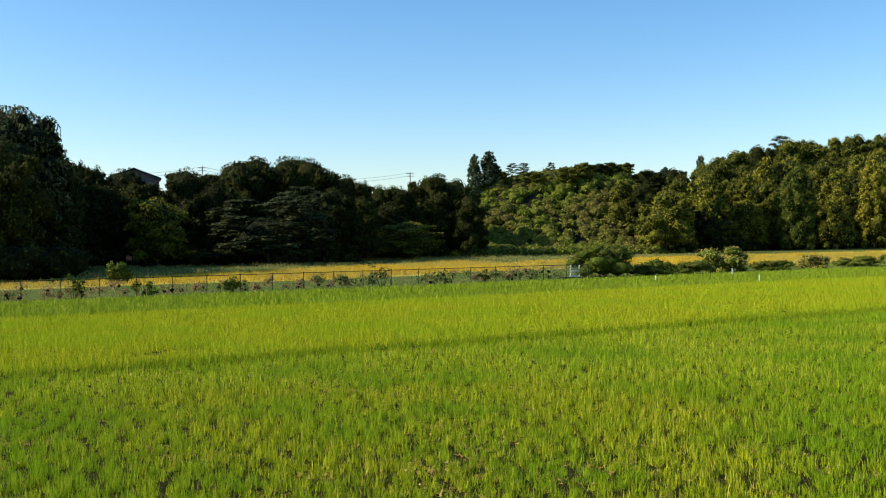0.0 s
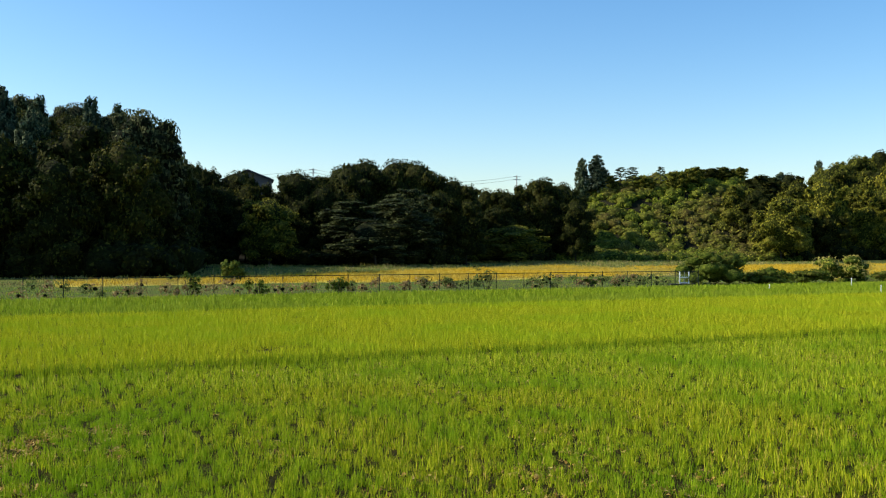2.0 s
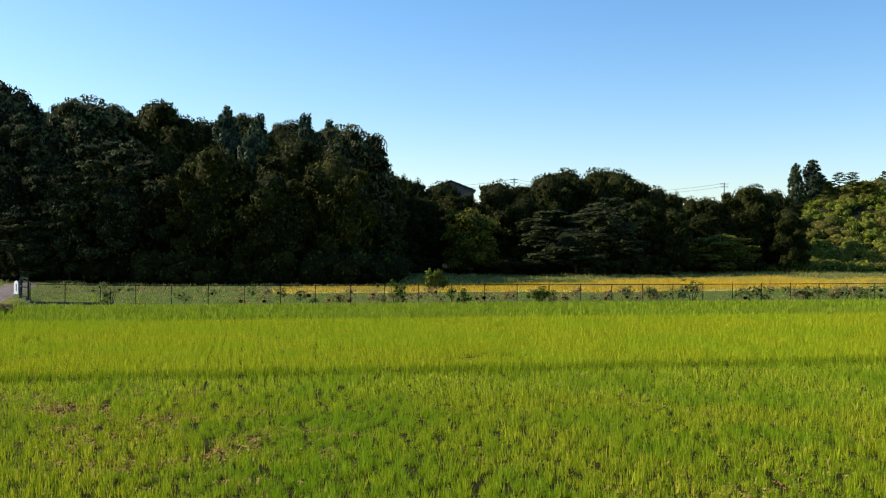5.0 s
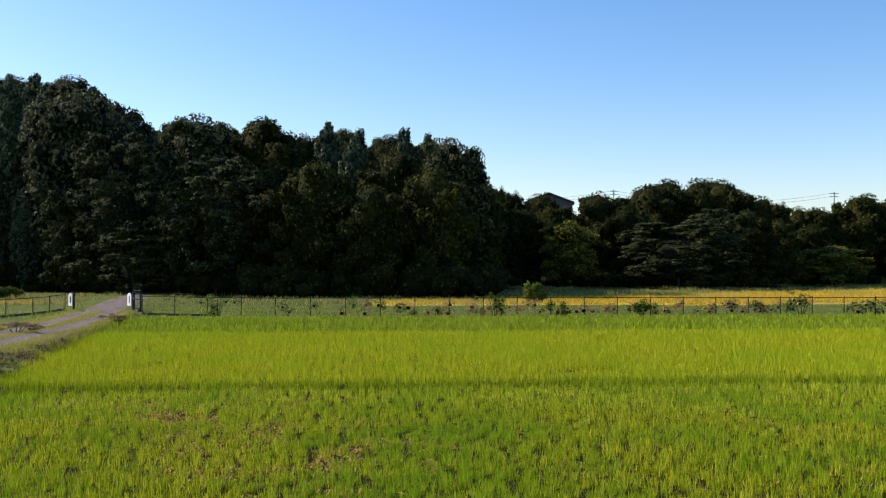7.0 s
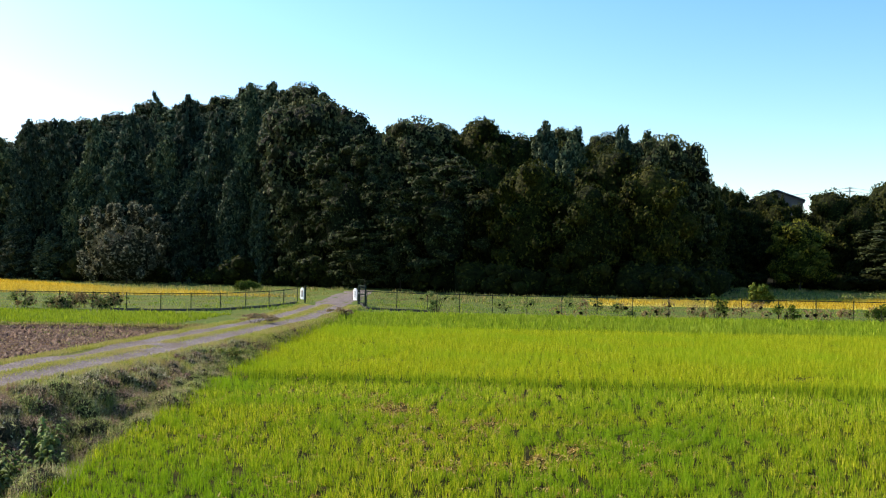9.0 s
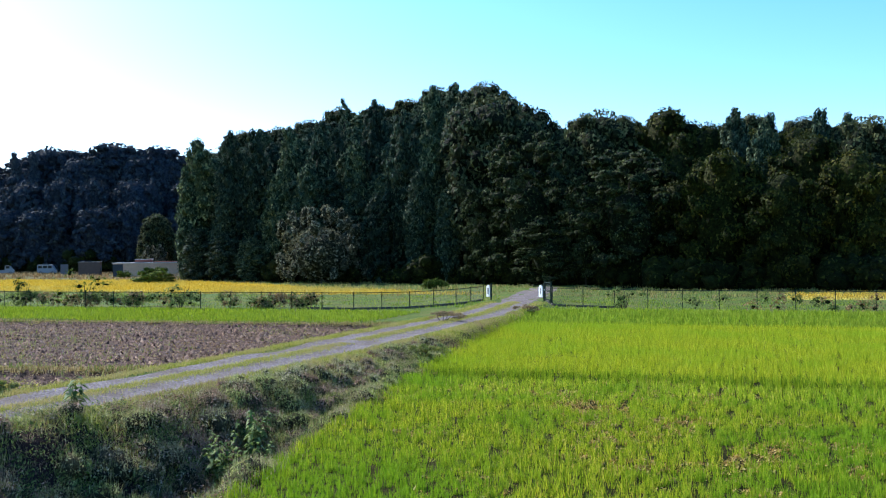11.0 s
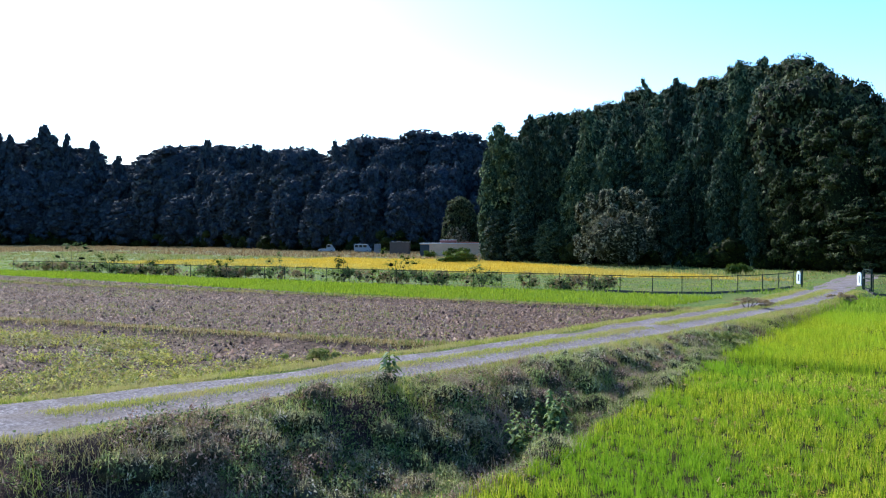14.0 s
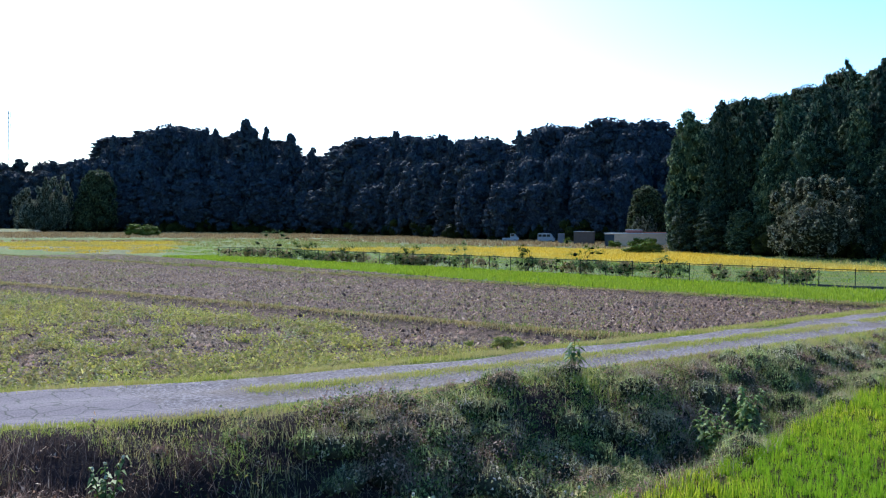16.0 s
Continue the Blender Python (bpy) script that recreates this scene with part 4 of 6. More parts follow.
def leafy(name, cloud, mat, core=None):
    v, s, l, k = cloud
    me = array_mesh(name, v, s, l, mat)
    # Second slot: the core's colour, mostly dark to stand for inner shade.
    me.materials.append(core or M_TWIG_SHADE)
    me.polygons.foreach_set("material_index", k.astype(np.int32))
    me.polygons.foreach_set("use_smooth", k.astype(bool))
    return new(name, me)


def broad_lobes(r, spread):
    """A layered, billowing crown from near the ground up: large masses, each with smaller ones on it."""
    out = [(0, 0, 0.45, spread * 0.74, spread * 0.74, 0.38), (0.03, 0, 0.72, spread * 0.56, spread * 0.56, 0.25)]
    n = 19
    for i in range(n):
        z = 0.15 + 0.7 * (i + r.uniform(0, 1)) / n
        ring = spread * math.sqrt(max(0.08, 1 - ((z - 0.42) / 0.58) ** 2))
        a = i * 2.4 + r.uniform(-0.4, 0.4)
        size = r.uniform(0.075, 0.14)
        x, y = math.cos(a) * ring * 0.72, math.sin(a) * ring * 0.72
        out.append((x, y, z, size * 1.15, size * 1.15, size * 0.85))
        for j in range(5):
            b = a + r.uniform(-1.4, 1.4)
            k = r.uniform(0.025, 0.06)
            out.append((x + math.cos(b) * size * 0.92, y + math.sin(b) * size * 0.92, z + size * r.uniform(-0.45, 0.6), k * 1.2, k * 1.2, k * 0.8))
    return out


def dome_lobes(r, spread, n=84, embed=0.8, low=0.04, high=0.1):
    """A plump rounded crown of many small domes."""
    out = [(0, 0, 0.42, spread * 0.84, spread * 0.84, 0.4), (0, 0, 0.68, spread * 0.64, spread * 0.64, 0.27)]
    for i in range(n):
        z = 0.1 + 0.76 * (i + r.uniform(0, 1)) / n
        ring = spread * math.sqrt(max(0.03, 1 - ((z - 0.36) / 0.58) ** 2))
        a = i * 2.4 + r.uniform(-0.4, 0.4)
        size = r.uniform(low, high)
        out.append((math.cos(a) * ring * embed, math.sin(a) * ring * embed, z, size * 1.2, size * 1.2, size * r.uniform(0.7, 1.0)))
    return out


def cedar_lobes(r, spread, n=62):
    """A tall column that tapers in its upper third, scalloped by hanging tufts."""
    out = [(0, 0, 0.36, spread * 0.72, spread * 0.72, 0.36), (0, 0, 0.66, spread * 0.52, spread * 0.52, 0.24), (0, 0, 0.86, spread * 0.36, spread * 0.36, 0.1)]
    for i in range(n):
        z = 0.03 + 0.92 * (i + r.uniform(0, 1)) / n
        ring = spread * min(1.0, (1 - z) / 0.4) ** 0.55 * (0.86 + 0.14 * min(1, z / 0.15))
        a = i * 2.4 + r.uniform(-0.5, 0.5)
        k = r.uniform(0.66, 0.94)
        size = spread * r.uniform(0.24, 0.4) * (0.5 + 0.5 * ring / spread)
        out.append((math.cos(a) * ring * k, math.sin(a) * ring * k, z, size, size, size * r.uniform(0.85, 1.35)))
    out.append((0.004, 0, 0.95, spread * 0.24, spread * 0.24, 0.04))
    return out


def fan_lobes(r, spread):
    """Tiers of flat, spreading leaf plates with ragged rims, broad at the middle height."""
    out = [(0, 0, 0.42, spread * 0.5, spread * 0.5, 0.3)]
    n = 38
    for i in range(n):
        z = 0.1 + 0.84 * (i + r.uniform(0, 1)) / n
        ring = spread * math.sqrt(max(0.05, 1 - ((z - 0.42) / 0.57) ** 2))
        a = i * 2.4 + r.uniform(-0.4, 0.4)
        k = r.uniform(0.5, 0.88)
        size = r.uniform(0.07, 0.125)
        x, y = math.cos(a) * ring * k, math.sin(a) * ring * k
        out.append((x, y, z, size * 1.1, size * 1.1, size * 0.42))
        for j in range(5):
            b = a + r.uniform(-1.5, 1.5)
            q = r.uniform(0.025, 0.055)
            out.append((x + math.cos(b) * size * 1.15, y + math.sin(b) * size * 1.15, z + r.uniform(-0.045, 0.03), q * 1.3, q * 1.3, q * 0.6))
    return out


def wisp_lobes(r, spread):
    """Many slender upright sprays, as of a shrubby willow or plume."""
    out = [(0, 0, 0.38, spread * 0.72, spread * 0.72, 0.36)]
    for i in range(60):
        z = 0.1 + 0.84 * (i + r.uniform(0, 1)) / 60
        ring = spread * math.sqrt(max(0.05, 1 - ((z - 0.36) / 0.64) ** 2))
        a = i * 2.4 + r.uniform(-0.5, 0.5)
        k = r.uniform(0.6, 0.98)
        q = r.uniform(0.045, 0.08)
        out.append((math.cos(a) * ring * k, math.sin(a) * ring * k, z, q * 0.8, q * 0.8, q * 1.5))
    return out


def pine_lobes(r, spread):
    out = []
    for i in range(21):
        z = 0.42 + 0.54 * i / 20
        a = i * 2.4
        k = spread * (1.12 - z) * r.uniform(0.6, 1.6)
        out.append((math.cos(a) * k, math.sin(a) * k, z, 0.075, 0.075, 0.035))
    return out


def trunk_mesh(r, height, radius, limbs, top):
    bm = bmesh.new()
    p = Vector((0, 0, -0.06))
    steps = 5
    for i in range(steps):
        nx = Vector((r.uniform(-0.012, 0.012), r.uniform(-0.012, 0.012), top * (i + 1) / steps))
        rod(bm, p, nx, radius * (1 - i / steps * 0.8), radius * (1 - (i + 1) / steps * 0.8), 6)
        p = nx
    for i in range(limbs):
        z = top * (0.3 + 0.6 * i / limbs)
        a = i * 2.4
        rod(bm, (0, 0, z), (math.cos(a) * height, math.sin(a) * height, z + 0.09), radius * 0.35, radius * 0.1, 4)
    return bm


TREES, SPREAD = {}, {}


def tree_kind(key, name, seed, lobes_of, spread, leaf, count, mat, core, label, limbs, trunk=0.014, top=0.8, flat=0.0, droop=0.3):
    """A tree of unit height whose crown is twice its spread across."""
    r = np.random.default_rng(seed)
    t = thing(name, pose(0, 0, -400), label, "tree", "trees of the wooded slopes")
    part("trunk", trunk_mesh(r, spread * 0.3, trunk, limbs, top), M_BARK, t, "grey-brown bark")
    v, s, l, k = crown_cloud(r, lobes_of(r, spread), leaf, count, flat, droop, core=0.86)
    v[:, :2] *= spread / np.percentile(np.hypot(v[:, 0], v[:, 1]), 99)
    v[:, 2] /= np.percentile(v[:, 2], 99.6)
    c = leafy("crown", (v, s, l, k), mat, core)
    c.parent = t
    TREES.setdefault(key, []).append(t)
    SPREAD[t] = spread


for k in range(3):
    tree_kind("broad", "broadleaf_tree", 40 + k, broad_lobes, 0.42, 0.0195, 7400, M_BROAD, M_BROAD_IN, "dense dark evergreen broadleaf tree with layered crown", 7, flat=0.3)
    tree_kind("dome", "oak_tree", 44 + k, dome_lobes, 0.42, 0.0175, 12500, M_DOME, M_DOME_IN, "rounded grey-green oak with a dense domed crown", 7, flat=0.2)
    # The light kind repeats the broad crown in lit colours.
    tree_kind("light", "deciduous_tree", 50 + k, broad_lobes, 0.42, 0.019, 6400, M_LIGHT, M_LIGHT_IN, "sunlit olive-green deciduous tree on the hillside", 7, flat=0.3)
for k in range(5):
    tree_kind("cedar", "cedar_tree", 60 + k, cedar_lobes, 0.15, 0.0155, 5600, M_CEDAR, M_CEDAR_IN, "tall dark cedar with a narrow tufted crown", 5, 0.012, 0.9, 0.0, 0.8)
for k in range(3):
    tree_kind("column", "cypress_tree", 66 + k, cedar_lobes, 0.19, 0.0135, 5280, M_COLUMN, M_LIGHT_IN, "sunlit yellow-green columnar conifer at the hill's foot", 5, 0.012, 0.9, 0.0, 0.6)
for k in range(2):
    tree_kind("pine", "pine_tree", 70 + k, pine_lobes, 0.26, 0.016, 1500, M_CEDAR, M_CEDAR_IN, "open-crowned pine on the ridge", 9, 0.012, 0.95, 0.6)
    tree_kind("fan", "spreading_tree", 75 + k, fan_lobes, 0.5, 0.0135, 9600, M_FAN, M_FAN_IN, "broad tree with flat spreading tiers of leaves", 9, flat=0.9, droop=0.1)
tree_kind("grey", "grey_leaved_tree", 78, wisp_lobes, 0.5, 0.02, 7000, M_GREYLEAF, M_GREY_IN, "pale grey-leaved bushy tree at the wood's foot", 9, 0.012, 0.7, 0.0, -0.8)
tree_kind("green", "cypress_tree", 69, cedar_lobes, 0.21, 0.0135, 5600, M_SHRUB, M_LIGHT_IN, "sunlit fresh-green columnar conifer at the hill's foot", 5, 0.012, 0.9, 0.0, 0.6)
USED = set()


def top_of(wood, az, reach):
    return float(min(skyline(wood, az - reach), skyline(wood, az), skyline(wood, az + reach)))


def stand(key, az, d, el, wide, g, label=""):
    """A tree at a bearing and distance, its top at an elevation, its crown as many degrees wide."""
    x, y = -math.sin(radians(az)) * d, math.cos(radians(az)) * d
    z = float(ground_z(x, y))
    h = max(2.5, EYE + d * math.tan(radians(el)) - z)
    kind = g.choice(TREES[key])
    w = d * radians(wide) / (2 * SPREAD[kind])
    if key in ("broad", "dome", "light") and wide > 1.7:
        w = max(w, 0.8 * h)
    m = pose(x, y, z - 0.1, g.uniform(-1.5, 1.5), g.uniform(-1.5, 1.5), g.uniform(0, 360)) @ Matrix.Diagonal((w, w, h + 0.1, 1))
    if kind in USED:
        t = copy_thing(kind, Matrix.Identity(4))
    else:
        USED.add(kind)
        t = kind
    t.matrix_basis = m
    return tagged(t, label) if label else t


# Trees that can be told apart: bearing, elevation of the top, width in degrees, depth behind the wood's edge
CEDARS = [(62.4, 6.7, 2.7, 2), (60.5, 7.2, 2.05, 3), (59.2, 7.4, 2.25, 5), (57.1, 7.5, 2.0, 9), (55.3, 7.9, 2.35, 5), (51.9, 9.05, 2.5, 14), (50.6, 8.45, 2.6, 4), (48.7, 10.05, 2.1, 20), (48.7, 7.0, 2.15, 3),
          (47.2, 8.85, 1.95, 5), (47.2, 10.1, 2.1, 22), (60.9, 3.95, 1.8, 0), (57.9, 5.0, 2.0, 1), (53.0, 6.65, 2.05, 6), (54.2, 7.5, 2.1, 13), (56.2, 5.3, 2.2, 2), (49.6, 4.95, 1.85, 0), (47.8, 3.9, 1.7, 0), (62.9, 4.95, 1.5, 0)]
EDGE_CEDARS = [(59.4, 1.1, 2.1, -3), (62.5, 1.6, 1.95, -2), (61.1, 1.3, 2.0, -3), (52.2, 3.6, 1.9, 0), (30.8, 8.15, 2.6, 13), (29.1, 7.75, 1.9, 15), (26.7, 7.85, 2.0, 12), (25.1, 7.55, 1.6, 14), (29.7, 7.0, 2.35, 8), (41.2, 6.2, 1.6, 6)]
WOOD_DOMES = [(45.3, 10.1, 3.0, 24), (45.1, 9.2, 3.5, 8), (43.9, 8.8, 2.3, 16), (42.0, 7.95, 3.6, 18), (38.6, 8.25, 4.8, 12), (23.8, 7.2, 2.4, 12)]
WOOD_BROAD = [(34.9, 8.3, 4.9, 18), (24.7, 5.5, 4.1, 4), (31.8, 5.8, 5.0, 3), (28.4, 4.5, 4.7, 1), (22.6, 6.0, 1.3, 10), (21.9, 5.1, 1.3, 8), (21.3, 4.2, 1.4, 6), (27.4, 6.5, 3.7, 8), (32.6, 7.3, 2.6, 16)]
WOOD_FANS = [(43.0, 7.15, 6.1, 0), (37.1, 6.1, 7.6, 1), (41.8, 2.0, 4.9, -3), (45.7, 3.9, 3.0, -1), (39.6, 4.4, 3.4, -1)]
RIDGE = [(20.7, 4.4, 1.4, 30), (19.9, 4.1, 1.7, 16), (18.6, 3.95, 2.0, 14), (19.4, 3.0, 2.4, 5), (18.0, 3.2, 1.8, 7), (20.9, 3.2, 2.2, 3), (17.3, 3.0, 1.6, 14), (16.75, 3.3, 1.3, 12), (17.45, 3.8, 0.9, 15), (17.95, 4.05, 1.1, 16)]
CLUMP = [(14.8, 4.05, 3.0, 5), (12.0, 4.45, 3.6, 9), (11.0, 4.7, 3.2, 12), (9.2, 4.75, 3.5, 12), (7.8, 4.65, 3.1, 10), (5.6, 3.7, 2.4, 8), (6.9, 4.05, 1.9, 14), (4.6, 3.3, 1.3, 10), (13.4, 3.2, 3.2, 3), (6.6, 2.9, 3.0, 3), (4.9, 2.4, 2.6, 2)]
SADDLE = [(0.4, 3.7, 3.0, 5), (2.5, 2.95, 2.4, 4), (3.8, 3.05, 1.9, 6), (-1.6, 2.4, 2.4, 0), (3.2, 2.0, 3.0, 1)]
HILL_COLUMNS = [(-22.4, 3.5, 2.3, -9), (-24.3, 3.9, 2.0, -8), (-17.7, 3.5, 1.4, 6), (-18.6, 4.25, 1.8, 12), (-23.4, 4.2, 1.8, 12), (-25.9, 4.0, 2.2, -8)]
HILL_BROAD = [(-17.0, 4.7, 2.5, 30), (-21.3, 4.85, 2.6, 32), (-23.0, 5.0, 2.6, 34), (-24.6, 5.15, 2.3, 34), (-13.2, 2.5, 3.5, 0), (-15.5, 3.4, 2.5, 8), (-19.5, 4.8, 2.1, 30), (-16.1, 4.3, 1.9, 24), (-19.8, 2.6, 2.4, 3), (-11.0, 3.25, 2.3, 22), (-14.2, 3.4, 2.0, 18)]
RIDGE_TOP = [("cedar", -1.9, 4.86, 1.05), ("cedar", -2.8, 5.05, 1.3), ("cedar", -3.3, 4.2, 1.1), ("cedar", -13.1, 3.9, 1.2), ("cedar", -15.1, 4.5, 0.9), ("pine", -4.2, 4.35, 1.5), ("pine", -4.9, 4.35, 1.2), ("pine", -6.5, 4.35, 1.1), ("pine", -19.5, 5.5, 1.8),
             ("light", -7.4, 4.1, 1.3), ("light", -8.4, 4.3, 1.35), ("broad", -9.3, 4.15, 1.2), ("light", -10.1, 3.95, 1.3), ("light", -3.6, 3.85, 1.2), ("light", -5.6, 3.8, 1.3), ("light", -10.9, 3.75, 1.2)]


def forests():
    g = random.Random(17)
    for rows, key, wood in ((CEDARS, "cedar", "left"), (EDGE_CEDARS, "cedar", "left"), (WOOD_DOMES, "dome", "left"), (WOOD_BROAD, "broad", "left"), (WOOD_FANS, "fan", "left"), (RIDGE, "broad", "ridge"), (CLUMP, "broad", "clump"),
                            (SADDLE, "broad", "saddle"), (HILL_COLUMNS, "column", "hill"), (HILL_BROAD, "light", "hill")):
        for az, el, wide, back in rows:
            stand(key, az, float(front(wood, az)) + back, el, wide, g)
    for key, az, el, wide in RIDGE_TOP:
        stand(key, az, 190 + 4.2 * max(0, -az - 8), el, wide, g)
    stand("fan", 10.3, 118, 2.4, 8.0, g)
    stand("fan", 8.3, 122, 3.05, 4.4, g)
    stand("light", 16.6, 117, 2.4, 3.6, g, "sunlit tree draped with ivy at the clump's edge")
    stand("light", 1.9, 137, 0.9, 4.4, g, "low sunlit leafy tree at the foot of the slope")
    stand("light", 4.3, 136, 0.2, 2.2, g, "low sunlit leafy tree at the foot of the slope")
    stand("green", -20.4, float(front("hill", -20.4)) - 9, 3.7, 2.3, g)
    stand("green", -25.7, float(front("hill", -25.2)) - 11, 2.4, 1.9, g)
    stand("grey", 55.4, 109, 2.95, 5.6, g)
    stand("dome", 64.8, 186, 2.45, 2.0, g, "small pale leafy tree beside the farm shed")
    stand("grey", 64.9, 180, 0.7, 1.6, g, "small pale leafy shrub beside the farm shed")
    for az, el, wide in ((100.0, 2.0, 2.4), (98.8, 2.65, 2.0), (97.2, 1.6, 1.7), (96.7, 3.0, 1.8), (99.2, 0.9, 1.6)):
        stand("grey" if az > 98 else "dome", az, 384, el, wide, g, "pale leafy tree at the far wood's corner")
    stand("pine", 53.8, 134, 9.35, 1.3, g, "dark fir tip standing above the wood")
    # the unbroken wood between and behind them
    for wood, lo, hi, rows, gap in (("left", 22.0, 62.4, ((6, 0.55), (12, 0.74), (21, 0.88), (31, 0.97), (37, 1.0)), 5.2), ("clump", 6.2, 16.0, ((5, 0.6), (11, 0.87), (16, 1.0)), 5.0), ("ridge", 15.9, 22.3, ((5, 0.5), (14, 0.78), (30, 1.0)), 5.6),
                                    ("saddle", -1.0, 6.6, ((4, 0.45), (11, 0.72), (22, 1.0)), 5.5), ("hill", -27.0, -11.6, ((3, 0.42), (10, 0.64), (20, 0.82), (35, 1.0)), 5.8)):
        for back, frac in rows:
            az = lo + g.uniform(0, 1)
            while az < hi:
                d = float(front(wood, az)) + back
                if wood == "left":
                    key = "dome" if back == 37 else "cedar" if az > 45.5 else "broad"
                elif wood == "hill":
                    pick = g.random()
                    key = "column" if pick < 0.25 else "broad" if pick < (0.65 if az > -19.5 else 0.4) else "light"
                else:
                    key = "broad"
                slim = key in ("cedar", "column")
                el = top_of(wood, az, 0.4 if slim or frac > 0.99 else 0.8) * frac * (g.uniform(0.98, 1.01) if frac > 0.99 else g.uniform(0.94, 1.02))
                stand(key, az, d + g.uniform(-1.5, 1.5), el, math.degrees((g.uniform(5.2, 6.6) if slim else g.uniform(6.5, 8.5)) / d), g)
                az += math.degrees(gap * (0.75 if slim else 1.0) * g.uniform(0.8, 1.2) / d)


forests()

# The far wood's trees that stand out: bearing, elevation of the top, width in degrees
FAR_CEDARS = [(88.4, 6.25, 2.4), (85.8, 5.5, 1.8), (79.7, 5.75, 1.5), (95.8, 5.1, 1.3), (83.3, 4.6, 1.3), (72.2, 5.9, 1.0), (71.3, 6.0, 1.0), (90.2, 5.65, 1.6), (87.3, 5.85, 1.1), (84.6, 4.7, 1.2), (77.0, 5.6, 0.9), (74.9, 5.5, 0.9), (75.2, 2.9, 1.6)]
FAR_DOMES = [(92.8, 5.9, 3.7), (81.5, 5.45, 5.0), (94.3, 4.9, 3.1), (77.6, 5.55, 3.7), (74.3, 5.5, 4.0), (70.4, 6.25, 4.0), (67.1, 6.55, 4.3), (64.6, 6.5, 4.2), (75.9, 5.3, 2.0), (91.2, 5.75, 2.2), (97.4, 3.7, 2.4), (62.3, 6.3, 3.0),
             (78.1, 4.1, 3.0), (74.6, 3.8, 3.0), (71.9, 4.8, 3.0), (69.2, 5.45, 2.7), (91.8, 4.5, 2.5), (82.0, 4.2, 3.0), (94.9, 3.6, 2.2)]


def joined_wood(name, wood, rows, gap, seed, mat, core, label, cedar_share, leaf, cedars=(), domes=()):
    """Far woods, whose trees cannot be counted, in one mesh."""
    r = np.random.default_rng(seed)
    V, S, L, K, base = [], [], [], [], [0]

    def kind_of(lobes):
        v, s, l, k = crown_cloud(r, lobes, leaf, 2800, 0.1, core=0.88)
        v[:, :2] *= 0.5 / np.percentile(np.hypot(v[:, 0], v[:, 1]), 99)
        v[:, 2] /= v[:, 2].max()
        return v, s, l, k
    round_ = [kind_of(dome_lobes(r, 0.42, 64, 0.82, 0.045, 0.085)) for _ in range(4)]
    slim = [kind_of(cedar_lobes(r, 0.17, 30)) for _ in range(3)]

    def put(cedar, az, d, el, wide):
        v, s, l, k = (slim if cedar else round_)[int(r.integers(0, 3 if cedar else 4))]
        x, y = -math.sin(radians(az)) * d, math.cos(radians(az)) * d
        z = float(ground_z(x, y))
        h = max(6.0, EYE + d * math.tan(radians(el)) - z)
        w = d * radians(wide)
        a = r.uniform(0, 6.28)
        c, sn = math.cos(a), math.sin(a)
        V.append(np.stack([(v[:, 0] * c - v[:, 1] * sn) * w + x, (v[:, 0] * sn + v[:, 1] * c) * w + y, v[:, 2] * h + z], -1))
        S.append(s), L.append(l + base[0]), K.append(k)
        base[0] += len(v)
    for az, el, wide in cedars:
        put(True, az, float(front(wood, az)) + 20, el, wide)
    for az, el, wide in domes:
        put(False, az, float(front(wood, az)) + 10 + 10 * (el - 4), el, wide)
    lo, hi = WOODS[wood][0][0][0], WOODS[wood][0][-1][0]
    for back, frac in rows:
        az = lo
        while az < hi:
            d = float(front(wood, az)) + back
            cedar = r.uniform() < cedar_share
            w = gap * d / 300 * r.uniform(0.9, 1.3) * (0.6 if cedar else 1)
            put(cedar, az, d, float(skyline(wood, az)) * frac * r.uniform(0.92, 1.0), math.degrees(w * 1.25 / d))
            az += math.degrees(w * 0.8 / d)
    ob = leafy(name, [np.concatenate(a) for a in (V, S, L, K)], mat, core)
    return tagged(ob, label, "forest", "", "stuff")


# Both woods wear the haze-tinted leaf colours.
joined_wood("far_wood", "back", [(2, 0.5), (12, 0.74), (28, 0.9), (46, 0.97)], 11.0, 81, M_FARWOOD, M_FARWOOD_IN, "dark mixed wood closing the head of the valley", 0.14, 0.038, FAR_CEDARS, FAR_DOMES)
joined_wood("distant_wood", "distance", [(2, 0.6), (20, 0.85), (40, 1.0)], 9.0, 82, M_FARWOOD, M_FARWOOD_IN, "distant wooded ridge, tinted blue like haze", 0.2, 0.036)


